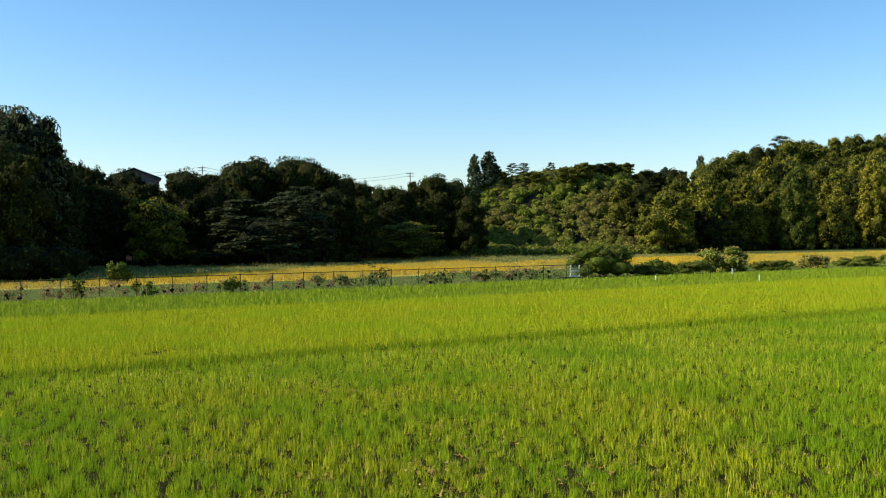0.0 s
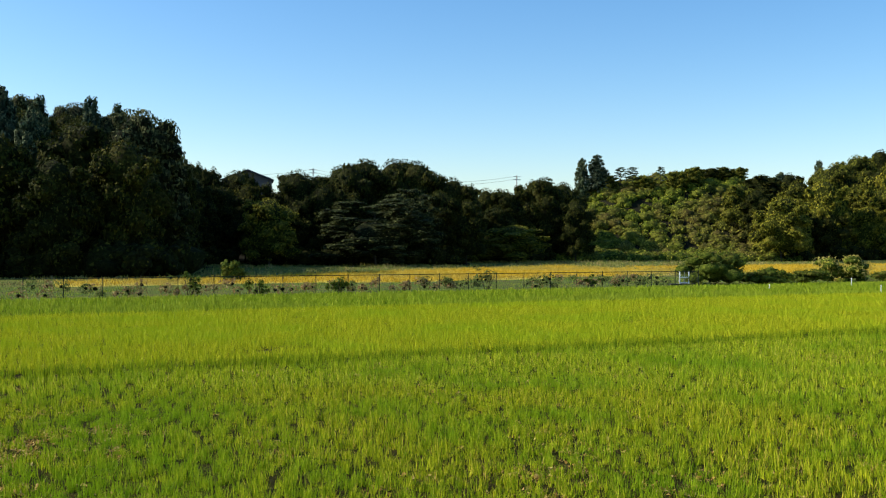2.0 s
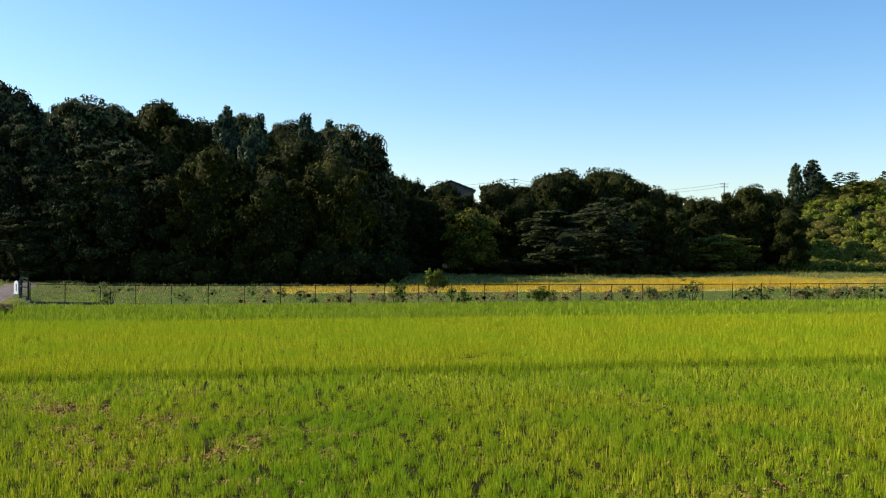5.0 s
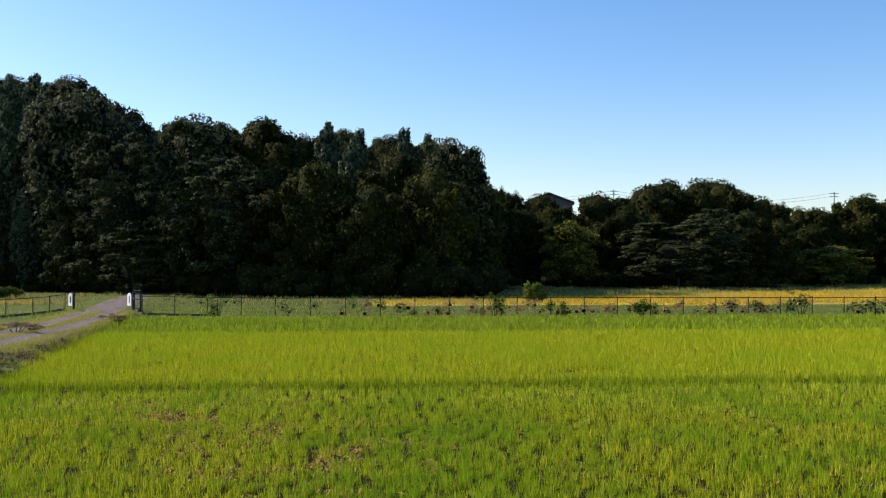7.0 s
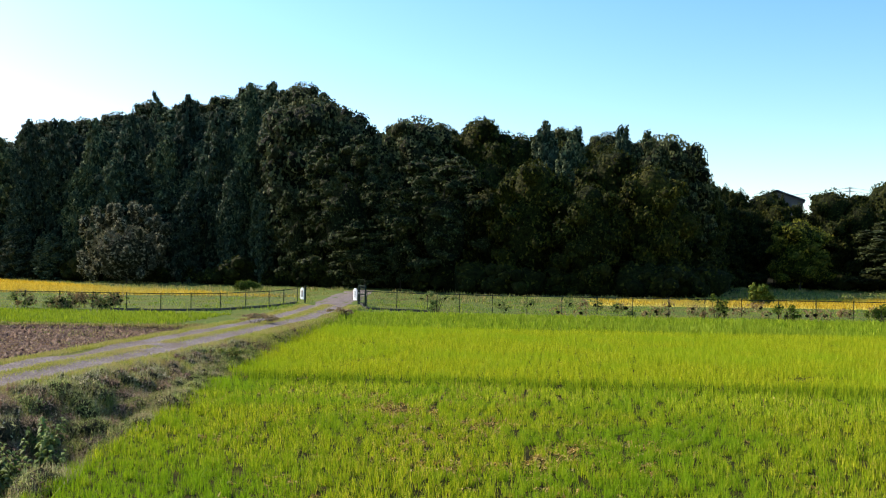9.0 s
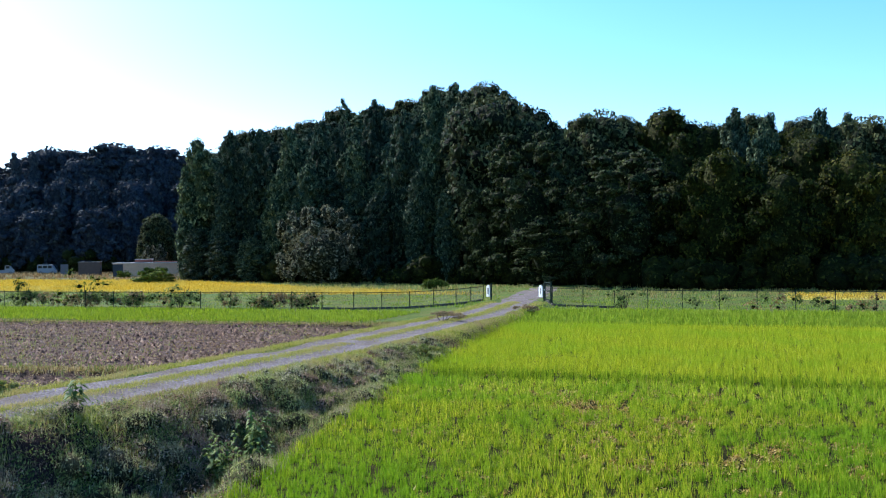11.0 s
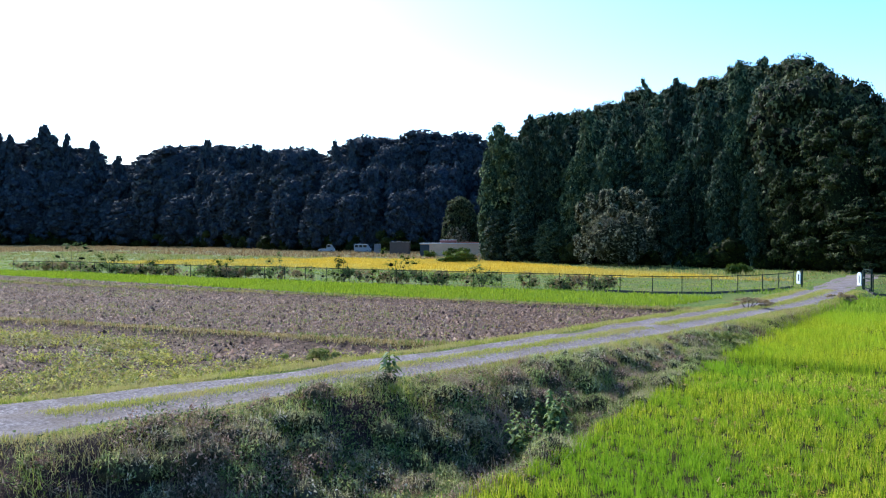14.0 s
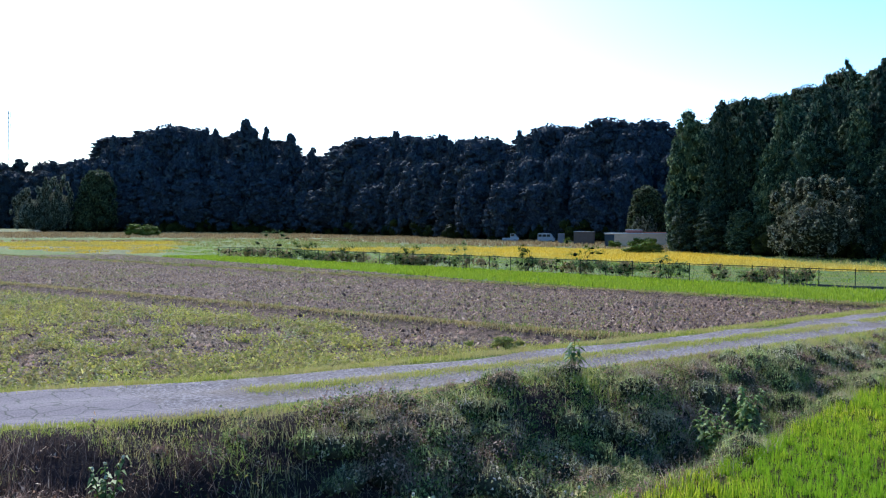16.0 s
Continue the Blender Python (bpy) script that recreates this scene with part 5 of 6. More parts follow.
def understorey():
    """Dark undergrowth closing the foot of the woods."""
    r = np.random.default_rng(19)
    V, S, L, K, base = [], [], [], [], 0
    for wood, lo, hi, gap, tall in (("left", 21.4, 62.4, 2.3, 2.4), ("clump", 5.6, 17.4, 2.6, 2.0), ("saddle", 0.0, 6.5, 3.2, 1.8), ("ridge", 16.5, 22.5, 2.8, 2.2), ("hill", -26.0, -13.0, 3.4, 2.2), ("back", 60.0, 99.5, 5.5, 4.2)):
        az = lo
        while az < hi:
            d = float(front(wood, az)) + r.uniform(-1.0, 1.5)
            x, y = -math.sin(radians(az)) * d, math.cos(radians(az)) * d
            k = tall * r.uniform(0.6, 1.3)
            z = float(ground_z(x, y)) + 0.4 * k
            heap = [(x, y, z, k * 0.8, k * 0.8, k * 0.65)] + [(x + k * r.uniform(-0.7, 0.7), y + k * r.uniform(-0.7, 0.3), z + k * r.uniform(-0.2, 0.45), k * 0.36, k * 0.36, k * 0.3) for _ in range(7)]
            v, s, l, kk = crown_cloud(r, heap, 0.24, 260, 0.2, coarse=9.0)
            V.append(v), S.append(s), L.append(l + base), K.append(kk)
            base += len(v)
            az += math.degrees(gap * r.uniform(0.6, 1.2) / d)
    ob = leafy("undergrowth", [np.concatenate(a) for a in (V, S, L, K)], M_BROAD, M_BROAD_IN)
    tagged(ob, "dark undergrowth along the foot of the woods", "undergrowth", "", "stuff")


understorey()


def hillside():
    """Scrub and creepers over the sunlit slope, in heaps of every size."""
    r = np.random.default_rng(9)
    V, S, L, K, base = [], [], [], [], 0
    for i in range(2000):
        az = r.uniform(-14.5, 2.6)
        d = float(front("hill", az)) + r.uniform(-1, 46)
        x, y = -math.sin(radians(az)) * d, math.cos(radians(az)) * d
        z = float(ground_z(x, y))
        k = 0.4 + 1.2 * r.uniform() ** 2
        v, s, l, kk = crown_cloud(r, [(x, y, z + 0.2 * k, k * 1.3, k * 1.3, k * r.uniform(0.7, 1.1))], 0.27, 80, 0.3, coarse=9.0)
        V.append(v), S.append(s), L.append(l + base), K.append(kk)
        base += len(v)
    ob = leafy("hillside_scrub", [np.concatenate(a) for a in (V, S, L, K)], M_SLOPE, M_SLOPE_IN)
    tagged(ob, "sunlit scrub and creepers over the hillside", "scrub", "", "stuff")


hillside()


# ---- bushes ----
def bush(x, y, wide, high, seed, mat, label, name="bush", leaf=0.28, dens=760, deep=None, stems=5, open_=False):
    r = np.random.default_rng(seed)
    t = thing(name, pose(x, y, float(ground_z(x, y)), 0, 0, math.degrees(math.atan2(y, x)) - 90), label, "bush", "bushes of the field edges")
    bm = bmesh.new()
    deep = deep or wide * 0.7
    for i in range(stems):
        a = i * 2.4
        rod(bm, (0.1 * math.cos(a), 0.1 * math.sin(a), -0.05), (math.cos(a) * wide * 0.25, math.sin(a) * deep * 0.25, high * 0.75), 0.03, 0.01, 5)
    part("stem", bm, M_BARK, t)
    lobes = [(0, 0, high * 0.34, wide * 0.38, deep * 0.38, high * 0.36)]
    for i in range(22):
        a, k = i * 2.4, r.uniform(0.45, 0.95)
        z = high * r.uniform(0.06, 0.82)
        e = math.sqrt(max(0.1, 1 - ((z / high - 0.35) / 0.62) ** 2))
        q = r.uniform(0.14, 0.24)
        lobes.append((math.cos(a) * wide * 0.4 * k * e, math.sin(a) * deep * 0.4 * k * e, z, wide * q * 0.8, deep * q, high * q))
    if open_:
        lobes = []
        for i in range(12):
            k = r.uniform(0.1, 0.24)
            lobes.append((r.normal(0, 0.26) * wide, r.normal(0, 0.2) * deep, high * abs(r.normal(0.45, 0.26)) + 0.1, wide * k * r.uniform(0.5, 1.1), deep * k, high * k * r.uniform(0.4, 1.0)))
    c = leafy("foliage", leaf_cloud(r, lobes, leaf, dens, 0.35 if open_ else 0.75, 0.2, 5), mat, M_TWIG_SHADE if open_ else M_INNER)
    c.parent = t
    return t


bush(12.2, 72.9, 6.2, 2.7, 91, M_SHRUB, "large dense green bush beside the white sluice frame")
bush(23.6, 80.5, 5.4, 2.1, 92, M_YELLOWWEED, "rounded yellow-green bush at the field edge")
bush(16.2, 74.5, 4.4, 1.3, 93, M_SHRUB, "low dark bush in the field-edge hedge")
bush(19.8, 77.2, 5.0, 1.1, 94, M_SHRUB, "low dark bush in the field-edge hedge")
bush(28.4, 82.7, 5.0, 0.9, 95, M_SHRUB, "low dark bush in the field-edge hedge")
bush(33.2, 86.0, 4.0, 1.3, 96, M_YELLOWWEED, "low yellow-green bush at the field edge")
bush(39.2, 90.5, 5.0, 0.95, 97, M_SHRUB, "low dark bush in the field-edge hedge")
bush(45.5, 95.0, 4.6, 1.4, 98, M_YELLOWWEED, "low yellow-green bush at the field edge")


# ---- weeds of the bank ----
def creepers():
    r = np.random.default_rng(12)
    for name, n, mat, label, seed, near in (("bank_creeper", 7000, M_BANKLEAF, "dark matted creepers on the bank", 1, 0.0), ("bank_herbs", 3600, M_GRASS, "paler leafy weeds on the bank", 3, 0.35), ("withered_creeper", 6000, M_BANKDEAD, "purple-brown withered creepers on the bank", 2, 0.1)):
        q = 0.5 + 15.5 * r.uniform(0, 1, n)
        lo, hi = road_mid(q) + road_half(q) + 0.75, rice_edge(q) + 0.1
        s = lo + (hi - lo) * r.uniform(0, 1, n) ** 0.75
        x, y = to_xy(s, q)
        keep = (hi > lo) & ((q > 7 + r.normal(0, 0.6, n)) | (mat is M_BANKDEAD)) & ((q < 12) | (r.uniform(0, 1, n) < 0.7)) & (lattice(x, y, 1.1, 50 + seed) + 0.35 * r.normal(size=n) > near)
        x, y = x[keep], y[keep]
        leaf_tufts(name, x, y, ground_z(x, y) + 0.04, 20, 0.2, 0.28, 0.038, mat, label, "creepers", 60 + seed)


creepers()


def hummocks():
    """Heaps of rank growth that make the bank lumpy, bristling with blades."""
    r = np.random.default_rng(14)
    for name, n, leaf, blade, lo, hi, label, seed in (("green_hummocks", 300, M_HEAP, M_HEAP, 0.1, 1.0, "dark green heaps of weeds on the bank", 91), ("grass_hummocks", 200, M_BANKGRASS, M_BANKGRASS, 0.05, 0.8, "lit green and straw grass heaps on the bank", 92),
                                                      ("withered_hummocks", 150, M_BANKDEAD, M_DEEPGRASS, 0.12, 0.75, "purple-brown heaps of withered weeds on the bank", 93), ("ditch_hummocks", 190, M_DITCH, M_DITCH, 0.66, 0.97, "green heaps of ditch weeds beside the rice", 94)):
        V, S, L, K, base, tips = [], [], [], [], 0, []
        while n:
            q = 4.8 + 25 * r.uniform() ** 1.35
            a, b = float(road_mid(q) + road_half(q)) + 0.5, float(rice_edge(q)) + 0.05
            s = a + (b - a) * r.uniform(lo, hi)
            x, y = (float(v) for v in to_xy(s, q))
            if lattice(np.array(x), np.array(y), 1.4, seed) + 0.3 * r.normal() < -0.05 or (q < 7 and leaf is not M_BANKDEAD):
                continue
            k = r.uniform(0.12, 0.34) * (1 - 0.45 * float(step(15, 26, q))) * (0.45 + 0.55 * float(step(0.1, 0.4, (s - a) / (b - a))))
            z = float(ground_z(x, y)) + 0.12 * k
            v, sz, l, kk = crown_cloud(r, [(x, y, z, k * 1.3, k * 1.3, k)], 0.034, int(1100 * k), 0.4, 0.6, coarse=9.0)
            V.append(v), S.append(sz), L.append(l + base), K.append(kk)
            base += len(v)
            d = r.normal(size=(int(320 * k) + 4, 3))
            d[:, 2] = np.abs(d[:, 2])
            tips.append(np.array((x, y, z)) + d / np.linalg.norm(d, axis=1)[:, None] * np.array((1.3, 1.3, 1.0)) * k * 0.85)
            n -= 1
        # The heaps' cores carry painted shade under the lighter leaves.
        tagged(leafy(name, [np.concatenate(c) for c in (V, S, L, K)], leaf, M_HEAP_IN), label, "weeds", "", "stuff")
        t = np.concatenate(tips)
        blades("bank_grass", t[:, 0], t[:, 1], t[:, 2], 3, 0.15, 0.0075, 0.85, blade, "blades of grass standing out of the heaps on the bank", "grass", seed + 10, 0.8, radius=0.03, simple=True)


hummocks()


def weed(s, q, high, stalks, spread, leaf, mat, label, seed, per=26, flower=0):
    r = np.random.default_rng(seed)
    x, y = to_xy(s, q)
    t = thing("weed", pose(x, y, float(ground_z(x, y)) - 0.03), label, "weed", "tall weeds of the bank")
    V = []
    tips = []
    for i in range(stalks):
        a = i * 2.4 + r.uniform(0, 1)
        k = spread * math.sqrt((i + 0.3) / stalks)
        h = high * r.uniform(0.65, 1.0)
        top = Vector((math.cos(a) * k, math.sin(a) * k, h))
        part("stem", rod(bmesh.new(), (math.cos(a) * k * 0.2, math.sin(a) * k * 0.2, 0), top, 0.012, 0.005, 5), M_PALE, t)
        tips.append(top)
        for j in range(per):
            u = 0.15 + 0.85 * (j + r.uniform()) / per
            p = np.array((math.cos(a) * k * (0.2 + 0.8 * u), math.sin(a) * k * (0.2 + 0.8 * u), h * u))
            b = r.uniform(0, 6.28)
            d = np.array((math.cos(b), math.sin(b), r.uniform(-0.5, 0.4)))
            w = np.array((-math.sin(b), math.cos(b), 0)) * leaf * 0.28 * (1.25 - 0.6 * u)
            ln = leaf * r.uniform(0.7, 1.3) * (1.25 - 0.6 * u)
            V += [p, p + d * ln * 0.45 + w + (0, 0, 0.02), p + d * ln - (0, 0, ln * 0.35), p + d * ln * 0.45 - w + (0, 0, 0.02)]
    n = len(V) // 4
    c = new("leaves", array_mesh("leaves", np.array(V), np.full(n, 4), np.arange(n * 4), mat))
    c.parent = t
    if flower:
        for top in tips:
            bm = bmesh.new()
            bmesh.ops.create_icosphere(bm, subdivisions=2, radius=0.022, matrix=Matrix.Translation(top))
            for v in bm.verts:
                v.co = top + (v.co - top) * float(r.uniform(0.6, 1.2))
            part("flower_head", bm, M_FLOWER, t, "small whitish flower heads")
    return t


weed(-11.35, 14.0, 0.75, 4, 0.13, 0.2, M_PALE, "tall drooping weed standing on the track's edge", 1, 14)
weed(-8.6, 14.6, 1.15, 9, 0.75, 0.17, M_PALE, "pale green bushy weed rising from the bank", 2, 30)
weed(-8.9, 15.8, 0.9, 7, 0.5, 0.15, M_PALE, "pale green bushy weed rising from the bank", 3, 26)
for i, (s, q, h) in enumerate([(-7.6, 8.4, 0.8), (-8.3, 7.4, 0.9), (-9.3, 6.4, 0.8), (-10.4, 5.9, 0.7), (-8.2, 10.2, 0.75), (-11.2, 5.0, 0.7)]):
    weed(s, q, h, 4, 0.22, 0.13, M_PALE if i % 2 else M_GRASS, "slender flowering weed at the foot of the bank", 20 + i, 18, 7)


# ---- fences ----
def fence(name, pts, high, gap, mat, label):
    """Posts, a top rail and chain link along a line of plan points."""
    t = thing(name, Matrix.Identity(4), label, "fence")
    legs = []
    for (s0, q0), (s1, q1) in zip(pts, pts[1:]):
        n = max(1, round(math.hypot(s1 - s0, q1 - q0) / gap))
        legs += [(s0 + (s1 - s0) * i / n, q0 + (q1 - q0) * i / n) for i in range(n)]
    legs.append(pts[-1])
    bm = bmesh.new()
    rod(bm, (0, 0, -0.2), (0, 0, high + 0.03), 0.024, 0.024, 8)
    bmesh.ops.create_uvsphere(bm, u_segments=8, v_segments=4, radius=0.028, matrix=Matrix.Translation((0, 0, high + 0.03)))
    post = bpy.data.meshes.new("post")
    bm.to_mesh(post)
    bm.free()
    post.materials.append(mat)
    at = []
    for s, q in legs:
        x, y = to_xy(s, q)
        at.append(Vector((x, y, float(ground_z(x, y)))))
        shared("post", post, t, Matrix.Translation(at[-1]))
    wires = bmesh.new()
    for a, b in zip(at, at[1:]):
        bm = bmesh.new()
        rod(bm, a + Vector((0, 0, high - 0.02)), b + Vector((0, 0, high - 0.02)), 0.021, 0.021, 6)
        part("top_rail", bm, mat, t)
        rod(wires, a + Vector((0, 0, 0.08)), b + Vector((0, 0, 0.08)), 0.006, 0.006, 3)
        n = int((b - a).length / 0.14)
        for i in range(n):
            for sgn in (0, 1):
                u0, u1 = i / n, min(1, (i + 3) / n)
                lo, hi = a.lerp(b, u0 if sgn else u1), a.lerp(b, u1 if sgn else u0)
                p, q_ = lo + Vector((0, 0, 0.08)), hi + Vector((0, 0, high - 0.04))
                d = (q_ - p).normalized().cross(Vector((0, 1, 0))).normalized() * 0.0035
                vs = [wires.verts.new(c) for c in (p - d, p + d, q_ + d, q_ - d)]
                wires.faces.new(vs)
    part("chain_link", wires, M_WIRE, t, "sagging dark wire mesh")
    return t


fence("fence", [(-12.9, 60.6), (-12.0, 58.5), (-4, 55.9), (44.3, 55.4)], 1.12, 2.0, M_GREENSTEEL, "dark green chain-link fence with creepers along the paddy")
fence("fence", [(-17.2, 61.2), (-17.8, 57.0), (-19.2, 52.4), (-22, 50.7), (-28, 50.8), (-46, 49.8), (-84, 48.5)], 0.98, 2.0, M_GREENSTEEL, "dark green chain-link fence with weeds along the green plot")


def gate_post(s, q, label, mark):
    """A white board with a rounded head, fixed to a dark post."""
    x, y = to_xy(s, q)
    t = thing("gate_post", pose(x, y, float(ground_z(x, y)), 0, 0, -15), label, "gate post", "gate posts")
    bm = bmesh.new()
    outline = [(-0.21, 0.22), (0.21, 0.22), (0.21, 0.8)] + [(0.21 * math.cos(a), 0.8 + 0.2 * math.sin(a)) for a in (0.5, 1.0, 1.57, 2.14, 2.64)] + [(-0.21, 0.8)]
    vs = [[bm.verts.new((u, w, v)) for u, v in outline] for w in (-0.03, 0.03)]
    bm.faces.new(vs[0])
    bm.faces.new(vs[1][::-1])
    for i in range(len(outline)):
        j = (i + 1) % len(outline)
        bm.faces.new((vs[0][j], vs[0][i], vs[1][i], vs[1][j]))
    bmesh.ops.recalc_face_normals(bm, faces=bm.faces)
    part("panel", bm, M_WHITE, t, "white painted panel")
    part("marking", box(bmesh.new(), (mark, 0.01, 0.42), (0.03, -0.037, 0.6), 0), M_ROOF, t, "grey-blue faded marking")
    part("upright", box(bmesh.new(), (0.09, 0.09, 1.25), (0.28, 0.06, 0.5), 0.01), M_GREENSTEEL, t)
    return t


def gate_leaf(s0, q0, s1, q1):
    """A gate of steel tube standing open against the fence."""
    a, b = to_xy(s0, q0), to_xy(s1, q1)
    z = float(ground_z(*a))
    t = thing("gate", pose(a[0], a[1], z, 0, 0, math.degrees(math.atan2(b[1] - a[1], b[0] - a[0]))), "dark green tubular steel gate standing open", "gate")
    n = math.hypot(b[0] - a[0], b[1] - a[1])
    for u in (0.0, n):
        part("post", rod(bmesh.new(), (u, 0, -0.1), (u, 0, 1.28), 0.055, 0.055, 8), M_GREENSTEEL, t)
    for h in (0.12, 0.66, 1.18):
        part("rail", rod(bmesh.new(), (0, 0, h), (n, 0, h), 0.035, 0.035, 6), M_GREENSTEEL, t)
    part("latch", box(bmesh.new(), (0.08, 0.06, 0.12), (0.08, -0.05, 0.7), 0.01), M_STEEL, t, "small steel latch")


gate_leaf(-12.85, 60.2, -12.15, 58.75)


def kerb(name, pts, label):
    """Low dark concrete edging under the fence by the gate, stone by stone."""
    t = thing(name, Matrix.Identity(4), label, "kerb", "", "structure")
    for (s0, q0), (s1, q1) in zip(pts, pts[1:]):
        n = max(1, round(math.hypot(s1 - s0, q1 - q0) / 0.9))
        for i in range(n):
            x, y = to_xy(s0 + (s1 - s0) * (i + 0.5) / n, q0 + (q1 - q0) * (i + 0.5) / n)
            ax, ay = to_xy(s0, q0)
            bx, by = to_xy(s1, q1)
            bm = box(bmesh.new(), (0.88, 0.14, 0.3), (x, y, float(ground_z(x, y)) - 0.02), 0.02, math.degrees(math.atan2(by - ay, bx - ax)))
            part("kerbstone", bm, M_KERB, t)


kerb("kerb", [(-17.2, 61.0), (-17.8, 56.8), (-19.2, 52.2), (-22, 50.5), (-25, 50.5)], "dark weathered concrete kerb under the fence")
kerb("kerb", [(-12.7, 60.0), (-11.9, 58.3), (-7.5, 56.8)], "dark weathered concrete kerb beside the gate")
SHRUBS = [(-7.3, 55.9, 1.7, 1.5), (8.7, 55.6, 1.6, 1.5), (12.6, 55.3, 1.2, 1.0), (27.5, 55.6, 2.2, 1.4), (17.5, 55.5, 1.0, 0.9), (35.2, 55.4, 1.1, 1.0),
          (-33.5, 50.6, 2.4, 1.7), (-40.6, 50.7, 3.2, 2.0), (-45.0, 50.4, 1.4, 1.9), (-51.0, 50.2, 1.6, 1.5), (-57.0, 50.2, 2.2, 1.6), (-65.0, 50.0, 3.5, 1.6), (-80.0, 51.8, 5.0, 2.8), (-72.0, 50.5, 2.6, 1.6)]
for i, (s, q, w, h) in enumerate(SHRUBS):
    x, y = to_xy(s, q)
    bush(float(x), float(y), w, h, 200 + i, M_SHRUB if i % 3 else M_PALE, "leafy shrub growing through the fence", "shrub", 0.2, 230, 0.7, 4, True)


def tangle():
    """Vines and weeds along the wire."""
    r = np.random.default_rng(33)
    for name, mat, count, label in (("fence_vine", M_BANKLEAF, 230, "green vines tangled in the fence wire"), ("withered_vine", M_DEAD, 220, "grey-brown withered vines tangled in the fence wire")):
        V, S, L, K, base = [], [], [], [], 0
        while count:
            if r.uniform() < 0.75:
                s = -24.5 - 60 * r.uniform()
                q = 50.9 - (-24 - s) / 27 + 0.25
            else:
                s = -6 + 48 * r.uniform()
                q = 55.75
            if lattice(np.array(s), np.array(1.0), 2.6, 31 if name == "fence_vine" else 47) + 0.35 * r.normal() < 0.1:
                continue
            x, y = to_xy(s, q + r.normal(0, 0.15))
            k = r.uniform(0.18, 0.42)
            z = float(ground_z(x, y)) + r.uniform(0.15, 0.75)
            v, sz, l, kk = leaf_cloud(r, [(float(x), float(y), z, k * 1.3, k * 1.3, k)], 0.2, 34, 0.3, 0.1, 5)
            V.append(v), S.append(sz), L.append(l + base), K.append(kk)
            base += len(v)
            count -= 1
        tagged(leafy(name, [np.concatenate(a) for a in (V, S, L, K)], mat), label, "vines", "", "stuff")


tangle()
for s, q, w, h in ((-66.0, 108.5, 5.0, 1.9), (-69.5, 99.5, 6.0, 1.6), (-61.0, 109.5, 4.0, 1.8), (-28.0, 83.0, 2.6, 0.9), (14.5, 73.0, 2.2, 1.7), (-236.0, 113.0, 9.0, 4.0), (-245.0, 120.0, 8.0, 3.0), (-330.0, 196.0, 14.0, 13.0), (-345.0, 188.0, 16.0, 15.0), (-356.0, 176.0, 13.0, 11.0)):
    x, y = to_xy(s, q)
    bush(float(x), float(y), w, h, int(300 - s), M_SHRUB, "round green bush in the open field", "bush", 0.4, 420)
for az, d, w, h in ((64.9, 152, 5.0, 1.7), (61.7, 138, 5.2, 2.2), (66.6, 150, 2.6, 1.2)):
    bush(-math.sin(radians(az)) * d, math.cos(radians(az)) * d, w, h, int(az * 10), M_SHRUB, "dark green shrub before the farm shed", "bush", 0.4, 300)
for s, q, w, h in ((-12.75, 38.9, 1.5, 0.35), (-11.5, 49.4, 1.2, 0.4), (-9.6, 26.8, 1.3, 0.35), (-15.2, 16.2, 0.9, 0.3)):
    x, y = to_xy(s, q)
    leaf = M_GRASS if q > 20 and q < 30 or q < 17 else M_DEAD
    bush(float(x), float(y), w, h, int(q * 7), leaf, "low clump of rank grass at the track's edge", "grass_clump", 0.09, 900, 0.8, 4, True)
gate_post(-16.9, 61.3, "white gate post board at the track's mouth", 0.13)
gate_post(-13.2, 60.6, "white gate post board beside the open gate frame", 0.06)


def sluice():
    x, y = 9.9, 71.7
    t = thing("sluice_frame", pose(x, y, float(ground_z(x, y)), 0, 0, 8), "white steel sluice frame on a dark concrete sill", "sluice gate")
    for dx in (-0.3, 0.3):
        part("upright", box(bmesh.new(), (0.085, 0.08, 1.0), (dx * 1.12, 0, 0.55), 0.01), M_WHITE, t)
    part("crossbar", box(bmesh.new(), (0.6, 0.06, 0.08), (0, 0, 0.6), 0.01), M_WHITE, t)
    part("crossbar", box(bmesh.new(), (0.6, 0.06, 0.07), (0, 0, 0.2), 0.01), M_WHITE, t)
    part("spindle", rod(bmesh.new(), (0, 0, 0.1), (0, 0, 1.0), 0.03), M_STEEL, t)
    part("sill", box(bmesh.new(), (2.0, 0.9, 0.2), (-0.1, 0.1, 0.04), 0.03), M_DARK, t, "low dark concrete sill")


sluice()


def stake(s, q, high):
    x, y = to_xy(s, q)
    t = thing("marker_stake", pose(x, y, float(ground_z(x, y)), 2, 1, 20), "thin white marker stake in the grass", "stake", "marker stakes")
    part("shaft", rod(bmesh.new(), (0, 0, -0.2), (0, 0, high), 0.028, 0.024, 8), M_WHITE, t)
    part("cap", rod(bmesh.new(), (0, 0, high), (0, 0, high + 0.05), 0.034, 0.028, 8), M_WHITE, t)


stake(53.8, 50.5, 0.6)
stake(48.8, 43.5, 0.5)
stake(44.3, 48.3, 0.42)


